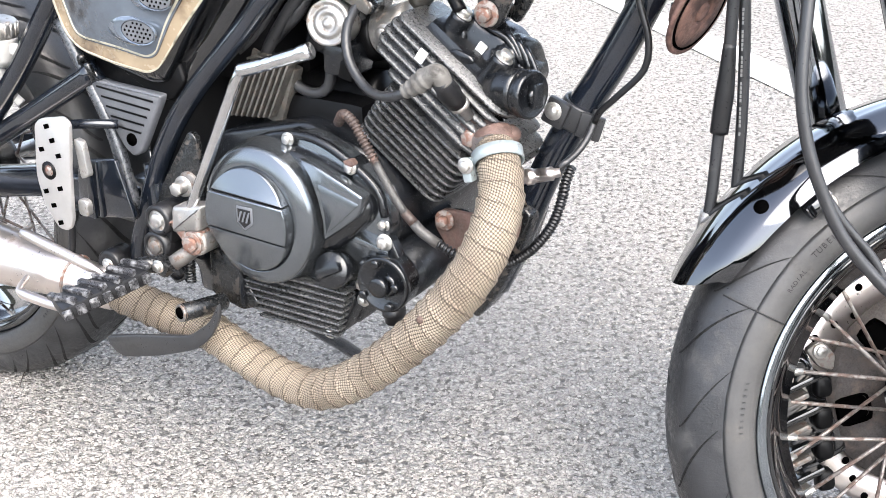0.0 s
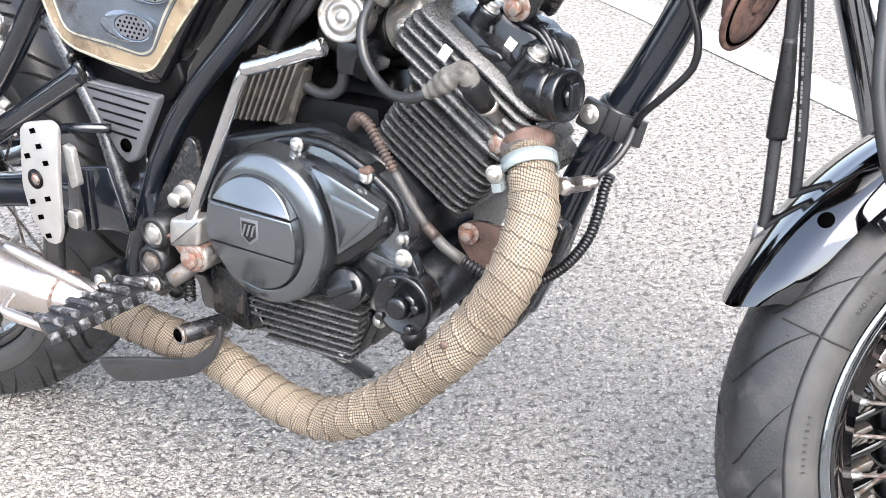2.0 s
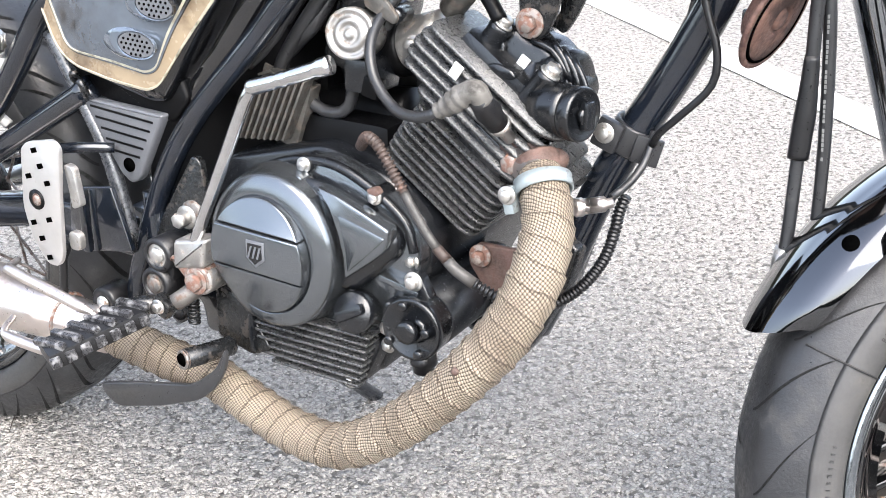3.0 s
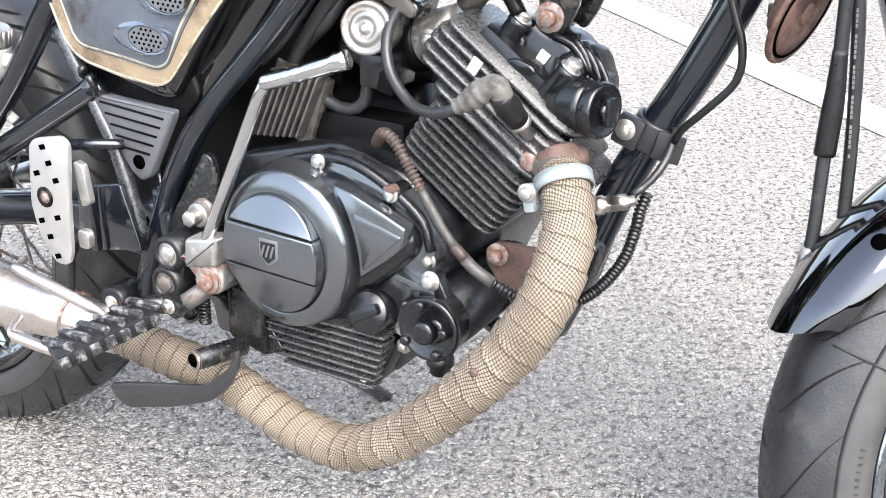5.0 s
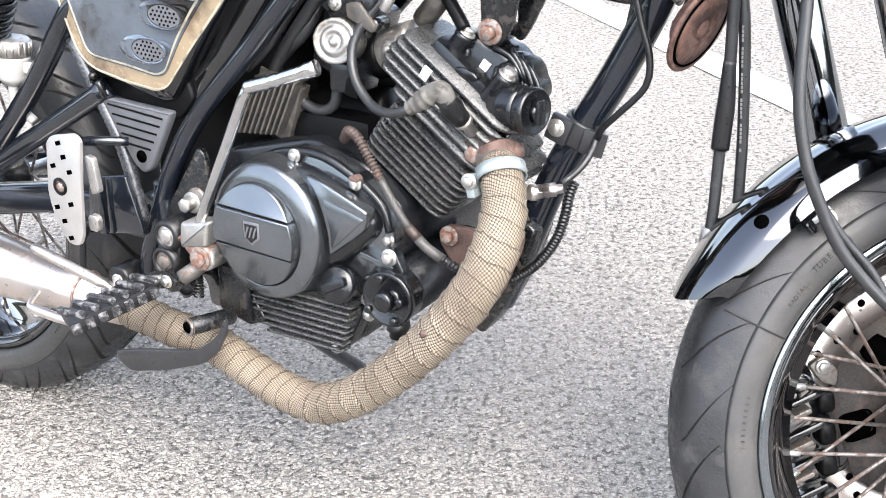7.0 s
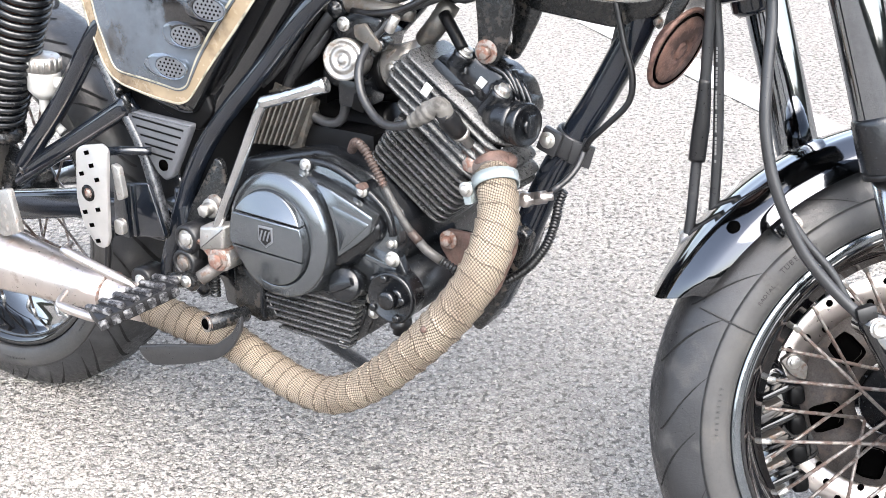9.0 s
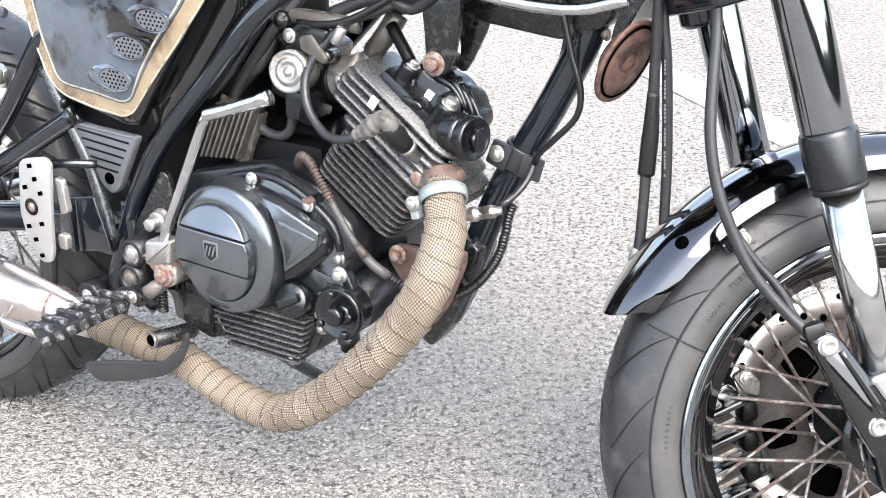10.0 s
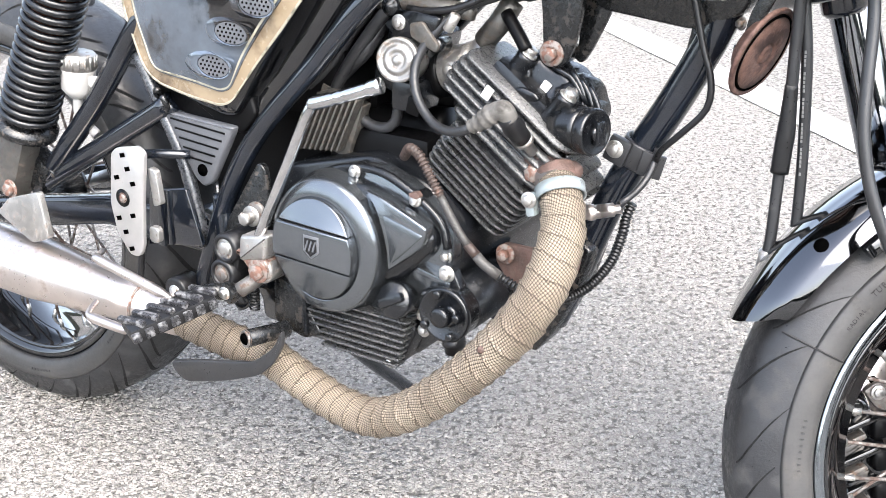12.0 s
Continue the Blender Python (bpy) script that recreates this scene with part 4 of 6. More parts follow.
# ---- wheels ----
def wheel_parts(parent, R, width, rim_r, spokes, hub_w, base, front):
    h = width / 2
    prof = []
    for i in range(29):
        a = -math.pi * 0.5 + math.pi * i / 28
        y = h * math.sin(a)
        prof.append((y, R - (0.050 if front else 0.062) * (abs(math.sin(a)) ** (3.3 if front else 4.5))))
    inner = [(h * 0.80, rim_r + 0.012), (h * 0.62, rim_r - 0.002), (-h * 0.62, rim_r - 0.002), (-h * 0.80, rim_r + 0.012)]
    loop = [(r, y) for y, r in prof] + [(r, y) for y, r in inner]
    ty = part("tyre", lathe([(r, y) for r, y in loop], (0, 0, 0), (0, 1, 0), 128, close=True), tyre_mat, parent, "dusty worn black tyre")
    for s in (-1, 1):
        part("sidewall", lathe([(rim_r + 0.0085, s * h * 0.83), (rim_r + 0.013, s * h * 0.955), (rim_r + 0.020, s * h * 0.99), (rim_r + 0.030, s * h * 1.005), (rim_r + 0.040, s * h * 0.965), (rim_r + 0.043, s * h * 0.92), (rim_r + 0.015, s * h * 0.86)], (0, 0, 0), (0, 1, 0), 128, close=True), wall_mat, parent, "grey dusty sidewall with worn lettering")
        if s < 0:
            rnd = random.Random(7)
            for word, a0, m in ((9, 154, 11), (5, 190, 4), (8, 230, 7), (7, 275, 6), (9, 320, 8)):
                for k in range(word):
                    a = radians(a0 + 1.5 * k)
                    q = V((rim_r + 0.027) * math.cos(a), s * (h + 0.0004), (rim_r + 0.027) * math.sin(a))
                    part("lettering_bar", box(q, (0.0034, 0.0010, 0.0012 + 0.0012 * rnd.random()), Matrix.Rotation(-a, 3, "Y"), 0), tyre_mat, parent)
    deep = 0.034 if front else 0.020
    rm = part("rim", lathe([(rim_r - 0.006, -h * 0.80), (rim_r - 0.008, -h * 0.74), (rim_r - 0.45 * deep, -h * 0.60), (rim_r - deep, -h * 0.34), (rim_r - deep, h * 0.34), (rim_r - 0.45 * deep, h * 0.60), (rim_r - 0.008, h * 0.74), (rim_r - 0.006, h * 0.80), (rim_r - 0.002, h * 0.78), (rim_r - 0.002, -h * 0.78)], (0, 0, 0), (0, 1, 0), 128, close=True), paint, parent, "gloss black wheel rim with a polished lip")
    for s in (-1, 1):
        part("rim_lip", lathe([(rim_r - 0.003, s * h * 0.80), (rim_r - 0.001, s * h * 0.850), (rim_r + 0.004, s * h * 0.880), (rim_r + 0.0095, s * h * 0.87), (rim_r + 0.0095, s * h * 0.82), (rim_r - 0.004, s * h * 0.78)], (0, 0, 0), (0, 1, 0), 128, close=True), rim_steel if front else paint, rm, "smoky polished rim lip" if front else "")
    hb = part("hub", lathe([(0.030, -hub_w), (0.042, -hub_w), (0.042, -hub_w + 0.006), (0.026, -hub_w + 0.015), (0.026, hub_w - 0.015), (0.042, hub_w - 0.006), (0.042, hub_w), (0.030, hub_w)], (0, 0, 0), (0, 1, 0), 40), case_black, parent, "black wheel hub")
    part("axle", rod((0, -0.125, 0), (0, 0.125, 0), 0.010), zinc, parent)
    for k in range(spokes):
        a = 2 * math.pi * (k + 0.5) / spokes
        s = -1 if k % 2 else 1
        tw = radians(38) * (1 if (k // 2) % 2 else -1)
        p = V(math.cos(a) * (rim_r - deep + 0.004), s * h * 0.10, math.sin(a) * (rim_r - deep + 0.004))
        q = V(math.cos(a + tw) * 0.038, s * (hub_w - 0.003), math.sin(a + tw) * 0.038)
        part("spoke", rod(q, p, 0.0021, 7), spoke_mat, parent)
        part("nipple", rod(p + (q - p).normalized() * 0.018, p, 0.0034, 8), zinc, parent)
    return ty


spoke_mat = material("rust_spotted_spoke", (0.22, 0.20, 0.185), 0.45, metal=0.7, vary=0.2, second=(0.11, 0.075, 0.062), amount=0.5, second_scale=90)

# rear wheel
rear_wheel = new("rear_wheel")
rear_wheel.parent = bike
rear_wheel.matrix_basis = pose(-0.786, -0.028, 0.3320)
wheel_parts(rear_wheel, 0.3195, 0.148, 0.232, 36, 0.05, None, False)

# steered front assembly
axis = V(-0.3375, 0.0173, 0.9412).normalized()
EY = V(-0.5562, 0.8029, -0.2142)
EY = (EY - axis * EY.dot(axis)).normalized()
EX = EY.cross(axis)
F = Matrix((EX, EY, axis)).transposed().to_4x4()
F.translation = V(0.5506, 0.0562, 0.2992)
front_wheel = new("front_wheel")
front_wheel.parent = bike
front_wheel.matrix_basis = F
wheel_parts(front_wheel, 0.290, 0.114, 0.2105, 32, 0.04, None, True)


def grooves(parent, R, width, count, drop, mat, slant=0.5, wide=0.0030, crown=4.5):
    """Tread grooves painted as shade, each a thin dark curved strip on the crown."""
    h = width / 2
    for k in range(count):
        for s in (-1, 1):
            bm = bmesh.new()
            prev = None
            a0 = 2 * math.pi * (k + (0.5 if s > 0 else 0)) / count
            for i in range(13):
                u = i / 12
                t = s * ((0.10 if k % 2 else 0.42) + (0.78 if k % 2 else 0.50) * u)
                ang = a0 + slant * (u ** 1.6) * 0.42
                r = R - drop * (abs(t) ** crown) + 0.0005
                w = (wide * (1.0 if k % 2 else 0.75) * math.sin(math.pi * min(1, 0.08 + u * 0.9)) + 0.0006) / R
                row = [bm.verts.new((r * math.cos(ang + q), h * t, r * math.sin(ang + q))) for q in (-w, w)]
                if prev:
                    bm.faces.new((prev[0], prev[1], row[1], row[0]))
                prev = row
            bmesh.ops.solidify(bm, geom=bm.faces[:], thickness=0.0012)
            part("groove_shade", bm, mat, parent)


grooves(front_wheel, 0.290, 0.114, 26, 0.050, tread_mat, -0.6, 0.0017, 3.3)
grooves(rear_wheel, 0.3195, 0.148, 40, 0.062, tread_mat, 0.55, 0.0042)


# ---- fork, mudguard, cables ----
lettering = material("faded_lettering", (0.16, 0.16, 0.155), 0.6, vary=0.2)


def tyre_word(word, start, step, radius, y, size):
    """Raised letters round the sidewall, each turned to follow it."""
    for k, ch in enumerate(word):
        cu = bpy.data.curves.new("letter", "FONT")
        cu.body, cu.size, cu.extrude, cu.align_x, cu.align_y = ch, size, 0.0005, "CENTER", "CENTER"
        tmp = bpy.data.objects.new("letter", cu)
        me = bpy.data.meshes.new_from_object(tmp)
        bpy.data.objects.remove(tmp)
        a = radians(start - step * k)
        er, et = V(math.cos(a), 0, math.sin(a)), V(math.sin(a), 0, -math.cos(a))
        m = Matrix((et, er, V(0, -1, 0))).transposed().to_4x4()
        m.translation = er * radius + V(0, y, 0)
        me.transform(m)
        me.materials.append(tread_mat)
        ob = new("letter", me)
        ob.parent = front_wheel


def build_front():
    tyre_word("RADIAL", 130.6, 1.05, 0.2376, -0.0570, 0.0062)
    tyre_word("TUBELESS", 121.0, 1.45, 0.2412, -0.0570, 0.0080)
    part("moulding_line", tube([(r * math.cos(a), y, r * math.sin(a)) for r, y, a in ((0.2230, -0.0550, 2.408), (0.2415, -0.0590, 2.408), (0.2555, -0.0520, 2.410), (0.2710, -0.0430, 2.412), (0.2815, -0.0338, 2.413))], 0.0009, 6), tread_mat, front_wheel)
    for s, y, low in (("near", -0.115, 0.0), ("far", 0.115, -0.130)):
        x = -0.0195
        leg = part("fork_leg", lathe([(0.0240, 0.335 + low), (0.0247, 0.337 + low), (0.0247, 0.62), (0.0247, 0.70)], (x, y, 0), (0, 0, 1), 48), black_chrome, bike, "black upside-down fork leg with a chrome inner tube", base=F)
        part("fork_collar", lathe([(0.0250, 0.290), (0.0270, 0.291), (0.0276, 0.294), (0.0276, 0.338), (0.0270, 0.342), (0.0247, 0.345)], (x, y, low), (0, 0, 1), 48), case_black, leg)
        part("dust_seal", lathe([(0.021, 0.284), (0.0262, 0.285), (0.0262, 0.291), (0.022, 0.292)], (x, y, low), (0, 0, 1), 36), rubber, leg)
        part("inner_tube", rod((x, y, 0.08), (x, y, 0.288 + low), 0.0200, 36), chrome, leg, "bright chrome fork tube")
        casting = rounded([(x + 0.028, -0.030), (x + 0.030, 0.10), (x + 0.022, 0.112), (x - 0.024, 0.108), (x - 0.028, 0.06), (x - 0.026, -0.02)], 0.010)
        part("fork_foot", prism(casting, y - 0.024, y + 0.022, 0.008), paint, leg, "black cast fork foot")
        arm = [(-0.087, 0.156), (-0.072, 0.166), (-0.056, 0.152), (-0.030, 0.090), (-0.008, 0.050), (-0.004, -0.02), (-0.032, -0.02), (-0.056, 0.050), (-0.072, 0.100)]
        part("caliper_arm", prism(rounded(arm, 0.009), y - 0.022, y - 0.006, 0.005), paint, leg)
        if s == "near":
            part("arm_rib", tube([(-0.060, y - 0.022, 0.140), (-0.045, y - 0.023, 0.100), (-0.034, y - 0.023, 0.070)], 0.0035, 10), paint, leg)
            for px, pz in ((-0.071, 0.148), (-0.040, 0.056)):
                part("arm_boss", lathe([(0.0135, -0.03), (0.0135, 0), (0.0115, 0.003)], (px, y - 0.018, pz), OUT, 28), paint, leg)
                part("bolt", bolt_mesh((px, y - 0.021, pz), OUT, 0.0085, 0.006, 1.2, True), zinc, leg, "bright socket screw")
    # brake disc and caliper on the far side
    disc = part("brake_disc", lathe([(0.106, 0.050), (0.141, 0.050), (0.1415, 0.0505), (0.141, 0.054), (0.106, 0.054)], (0, 0, 0), (0, 1, 0), 96, close=True), steel, front_wheel, "drilled steel brake disc")
    part("disc_carrier", lathe([(0.045, 0.044), (0.108, 0.048), (0.108, 0.052), (0.045, 0.052)], (0, 0, 0), (0, 1, 0), 64, close=True), carrier_rust, front_wheel, "rusted brake disc carrier")
    # disc holes and carrier slots are solid black pieces painting their shaded depth
    for k in range(36):
        a = 2 * math.pi * k / 36
        r = (0.113, 0.123, 0.134)[k % 3]
        part("disc_hole", rod((r * math.cos(a), 0.0494, r * math.sin(a)), (r * math.cos(a), 0.0546, r * math.sin(a)), 0.0042, 10), recess_shade, disc)
    for k in range(6):
        a = 2 * math.pi * k / 6
        part("disc_slot", box((0.080 * math.cos(a), 0.0455, 0.080 * math.sin(a)), (0.036, 0.004, 0.030), Matrix.Rotation(-a, 3, "Y"), 0.008), recess_shade, front_wheel)
    turn = Matrix.Rotation(radians(-10), 3, "Y")
    cal = part("brake_caliper", box((-0.132, 0.064, 0.015), (0.056, 0.044, 0.130), turn, 0.010), paint, bike, "black finned brake caliper", base=F)
    part("caliper_ear", prism(rounded([(-0.150, 0.065), (-0.150, 0.110), (-0.105, 0.130), (-0.075, 0.110), (-0.100, 0.060)], 0.008), 0.056, 0.066, 0.003), dark_plastic, cal)
    part("caliper_lug", lathe([(0.013, -0.02), (0.013, 0), (0.011, 0.003), (0.006, 0.003)], (-0.128, 0.044, 0.062), OUT, 28), paint, cal)
    part("pad_bracket", prism(rounded([(-0.118, 0.080), (-0.100, 0.086), (-0.088, 0.066), (-0.094, 0.050), (-0.108, 0.058)], 0.004), 0.040, 0.046, 0.001), dull_steel, cal)
    part("bolt", bolt_mesh((-0.104, 0.039, 0.075), OUT, 0.0055, 0.004), zinc, cal)
    for k in range(4):
        z = 0.040 - 0.034 * k
        x = -0.132 - 0.006 * k
        part("caliper_fin", box((x - 0.004, 0.036, z + 0.010), (0.050, 0.020, 0.007), turn, 0.002), paint, cal)
        part("caliper_fin", box((x - 0.010, 0.034, z - 0.004), (0.026, 0.018, 0.006), turn, 0.002), dull_steel, cal)
        part("pad_tab", prism(rounded([(x + 0.010, z - 0.012), (x + 0.030, z - 0.014), (x + 0.032, z + 0.010), (x + 0.014, z + 0.012)], 0.008), 0.030, 0.044, 0.004), dark_plastic, cal)
    # mudguard
    bm = bmesh.new()
    rows = []
    n, m = 44, 22
    for i in range(n + 1):
        row = []
        for j in range(m + 1):
            u = -1 + 2 * j / m
            drop = 0.319 - 0.036 * (1 - math.cos(u * 1.35))
            r = drop + 0.0028 * math.exp(-((abs(u) - 0.40) / 0.05) ** 2) - (0.006 if abs(u) > 0.95 else 0)
            end = 180 - math.degrees(math.asin(0.203 / drop))
            a = radians(end + (22 - end) * i / n)
            tip = min(1.0, i / 6) ** 0.5
            w = 0.056 * (0.72 + 0.28 * tip)
            y = w * math.sin(u * 1.35) / math.sin(1.35)
            row.append(bm.verts.new((r * math.cos(a), y, r * math.sin(a))))
        rows.append(row)
    for a, b in zip(rows, rows[1:]):
        for j in range(m):
            bm.faces.new((a[j], a[j + 1], b[j + 1], b[j]))
    bmesh.ops.recalc_face_normals(bm, faces=bm.faces)
    bmesh.ops.solidify(bm, geom=bm.faces[:], thickness=0.0022)
    mud = part("front_mudguard", bm, fender_black, bike, "gloss black front mudguard", base=F)
    u, a = -0.63, radians(121.3)
    r = 0.319 - 0.036 * (1 - math.cos(u * 1.35))
    y = 0.056 * math.sin(u * 1.35) / math.sin(1.35)
    ty_, tr = 0.056 * 1.35 * math.cos(u * 1.35) / math.sin(1.35), -0.036 * 1.35 * math.sin(u * 1.35)
    er = V(math.cos(a), 0, math.sin(a))
    nrm = (er * ty_ - V(0, 1, 0) * tr).normalized()
    p = er * r + V(0, y, 0)
    # fixing hole drawn as a black plug, its shade in the colour
    part("fixing_hole", lathe([(0.0072, -0.004), (0.0072, 0.0008)], p, nrm, 24), recess_shade, mud)
    part("mudguard_lug", box((-0.110, -0.054, 0.252), (0.030, 0.014, 0.014), Matrix.Rotation(radians(-25), 3, "Y"), 0.004), paint, mud)
    part("bolt", bolt_mesh((-0.104, -0.062, 0.252), (-0.3, -0.9, 0.2), 0.006, 0.005), dull_steel, mud)
    # lower yoke
    yoke = part("lower_yoke", prism(rounded([(-0.110, 0.480), (0.012, 0.480), (0.016, 0.515), (-0.115, 0.515)], 0.008), -0.155, 0.155, 0.006), frame_paint, bike, "black lower fork yoke", base=F)
    part("stem", rod((-0.075, 0, 0.462), (-0.075, 0, 0.66), 0.022, 28, 0.006), frame_paint, yoke)
    # cables down to the fork foot and behind the mudguard
    for name, pts, r, m, lab, base in (
            ("brake_hose", [(-0.082, -0.120, 0.55), (-0.0972, -0.120, 0.4836), (-0.104, -0.120, 0.4539), (-0.1184, -0.120, 0.410), (-0.1297, -0.120, 0.370), (-0.1342, -0.120, 0.3331), (-0.1339, -0.120, 0.3054), (-0.1303, -0.120, 0.2766), (-0.1222, -0.121, 0.2376), (-0.1032, -0.124, 0.1951), (-0.0790, -0.130, 0.1550)], 0.0056, hose, "black hose clipped to the fork foot", F),
            ("sensor_lead", [(-0.1287, -0.116, 0.2789), (-0.1151, -0.116, 0.2441), (-0.0976, -0.118, 0.2078), (-0.0860, -0.120, 0.1671), (-0.062, -0.122, 0.120), (-0.035, -0.12, 0.06)], 0.0042, hose, "thin black sensor lead", F),
            ("brake_line", [(0.300, -0.01, 0.76), (0.3057, -0.01, 0.7209), (0.3129, -0.01, 0.6815), (0.3191, -0.01, 0.6232), (0.3238, -0.01, 0.5628), (0.3267, -0.012, 0.4999), (0.3262, -0.014, 0.460), (0.3250, -0.016, 0.42)], 0.0056, hose, "black brake line with pale lettering", None),
            ("meter_cable", [(0.302, -0.02, 0.77), (0.3024, -0.02, 0.7388), (0.3042, -0.02, 0.6821), (0.3054, -0.02, 0.6472), (0.3061, -0.02, 0.5932), (0.3050, -0.02, 0.5621), (0.3063, -0.024, 0.4989), (0.3055, -0.028, 0.472)], 0.0058, hose, "black meter cable with a rubber sleeve", None)):
        c = part(name, tube(pts, r, 12), m, bike, lab, base=base)
        if name == "meter_cable":
            part("cable_sleeve", tube([(0.3052, -0.02, 0.650), (0.3060, -0.02, 0.610), (0.3054, -0.02, 0.580), (0.3050, -0.02, 0.5621)], 0.0080, 14, step=0.004, radius=lambda d, a, n: 0.0062 + 0.0030 * min(1, d / 0.05)), rubber, c)
            part("cable_end", rod((0.3040, -0.028, 0.455), (0.3058, -0.027, 0.482), 0.0085, 14), alloy, c)
        if name == "brake_line":
            for k in range(30):
                q = V(0.3129, -0.0158, 0.6815).lerp(V(0.3238, -0.0158, 0.5628), k / 29)
                if k % 6 != 4:
                    part("lettering_bar", box(q, (0.0018, 0.0008, 0.0030), Matrix.Rotation(radians(-5), 3, "Y"), 0), lettering, c)
    part("hose_clip", box((-0.080, -0.132, 0.166), (0.020, 0.014, 0.014), None, 0.003), rubber, bike, base=F)


build_front()


# ---- side cover, seat-side panels, controls ----
def smooth_outline(pts, k=6):
    out = []
    n = len(pts)
    for i in range(n):
        p0, p1, p2, p3 = (Vector(pts[j % n]) for j in (i - 1, i, i + 1, i + 2))
        for j in range(k):
            u = j / k
            v = 0.5 * (2 * p1 + (p2 - p0) * u + (2 * p0 - 5 * p1 + 4 * p2 - p3) * u * u + (3 * p1 - p0 - 3 * p2 + p3) * u ** 3)
            out.append((v.x, v.y))
    return out


def build_side_cover():
    outer = rounded([(-0.492, 0.78), (-0.4539, 0.6502), (-0.4373, 0.6124), (-0.4248, 0.5860), (-0.4032, 0.573), (-0.3549, 0.5606), (-0.3032, 0.5500), (-0.2860, 0.5530), (-0.2280, 0.636), (-0.1950, 0.680), (-0.155, 0.735), (-0.12, 0.78)], 0.012, 5)
    gold_out = rounded([(-0.470, 0.775), (-0.4407, 0.6529), (-0.4207, 0.6027), (-0.409, 0.5882), (-0.392, 0.5796), (-0.344, 0.5713), (-0.297, 0.5672), (-0.2810, 0.5740), (-0.2422, 0.6234), (-0.2074, 0.6635), (-0.165, 0.715), (-0.13, 0.775)], 0.012, 5)
    gold_in = rounded([(-0.452, 0.775), (-0.4258, 0.655), (-0.4059, 0.6052), (-0.3985, 0.5965), (-0.387, 0.5925), (-0.340, 0.5880), (-0.2950, 0.5822), (-0.2810, 0.5880), (-0.2573, 0.6287), (-0.2300, 0.665), (-0.190, 0.712), (-0.16, 0.775)], 0.012, 5)
    cx, cz = -0.33, 0.68
    bm = bmesh.new()
    rings = []
    for f, y in ((1.0, -0.10), (1.0, -0.142), (0.985, -0.148), (0.95, -0.153), (0.80, -0.160), (0.5, -0.164), (0.2, -0.166)):
        rings.append([bm.verts.new((cx + (x - cx) * f, y, cz + (z - cz) * f)) for x, z in outer])
    n = len(outer)
    for a, b in zip(rings, rings[1:]):
        for k in range(n):
            bm.faces.new((a[k], a[(k + 1) % n], b[(k + 1) % n], b[k]))
    bm.faces.new(rings[-1])
    bmesh.ops.recalc_face_normals(bm, faces=bm.faces)
    cov = part("side_cover", bm, paint, bike, "gloss black side cover with a gold stripe and three grilles")

    def between(a, b, f):
        return [(p[0] + (q[0] - p[0]) * f, p[1] + (q[1] - p[1]) * f) for p, q in zip(a, b)]

    def stripe(name, inner_ring, outer_ring, lift, mat, lab):
        bm = bmesh.new()
        a = [bm.verts.new((x, -0.1600 - lift, z)) for x, z in outer_ring]
        b = [bm.verts.new((x, -0.1608 - lift, z)) for x, z in inner_ring]
        for k in range(n):
            bm.faces.new((a[k], a[(k + 1) % n], b[(k + 1) % n], b[k]))
        bmesh.ops.recalc_face_normals(bm, faces=bm.faces)
        bmesh.ops.solidify(bm, geom=bm.faces[:], thickness=0.004)
        return part(name, bm, mat, cov, lab)

    def plate(name, ring, y, mat, lab):
        bm = bmesh.new()
        mx, mz = sum(p[0] for p in ring) / len(ring), sum(p[1] for p in ring) / len(ring)
        rr = []
        for k in range(9):
            f = 1 - k / 8.3
            rr.append([bm.verts.new((mx + (x - mx) * f, y - BULGE * (1 - f * f), mz + (z - mz) * f)) for x, z in ring])
        back = [bm.verts.new((x, y + 0.006, z)) for x, z in ring]
        for p, q in zip([back] + rr, rr):
            for k in range(len(ring)):
                bm.faces.new((p[k], p[(k + 1) % len(ring)], q[(k + 1) % len(ring)], q[k]))
        bm.faces.new(rr[-1])
        bmesh.ops.recalc_face_normals(bm, faces=bm.faces)
        return part(name, bm, mat, cov, lab)
    BULGE = 0.011
    stripe("stripe", gold_in, gold_out, 0.0, gold, "broad worn gold stripe")
    # the panel's mottled reflections are painted in its colour
    plate("centre_panel", between(gold_out, gold_in, 1.02), -0.1622, panel_paint, "grey centre panel with dark cloud reflections painted into its colour")
    stripe("thin_stripe", between(gold_out, gold_in, 1.28), between(gold_out, gold_in, 1.14), 0.0034, cream, "thin cream line")
    stripe("thin_stripe", between(gold_out, gold_in, 0.02), between(gold_out, gold_in, -0.12), 0.0008, cream, "thin cream line")
    # three oval grilles
    for x, z, lift in ((-0.2308, 0.6888, 0.0078), (-0.2665, 0.6545, 0.0090), (-0.2948, 0.6142, 0.0082)):
        rm = Matrix.Rotation(radians(2), 3, "Y")
        bm = bmesh.new()
        prof = [(1.36, -0.001), (1.30, 0.002), (1.12, 0.0042), (1.02, 0.0036), (1.0, -0.002)]
        k = 36
        rr = []
        for f, h in prof:
            rr.append([bm.verts.new(V(x, -0.1620 - lift, z) + rm @ V(0.0230 * f * math.cos(2 * math.pi * i / k) - (0.016 if f > 1.32 else 0.008 if f > 1.25 else 0), -h, 0.0122 * f * math.sin(2 * math.pi * i / k))) for i in range(k)])
        for a, b in zip(rr, rr[1:]):
            for i in range(k):
                bm.faces.new((a[i], a[(i + 1) % k], b[(i + 1) % k], b[i]))
        bmesh.ops.recalc_face_normals(bm, faces=bm.faces)
        part("grille_bezel", bm, panel_paint, cov)
        bm = bmesh.new()
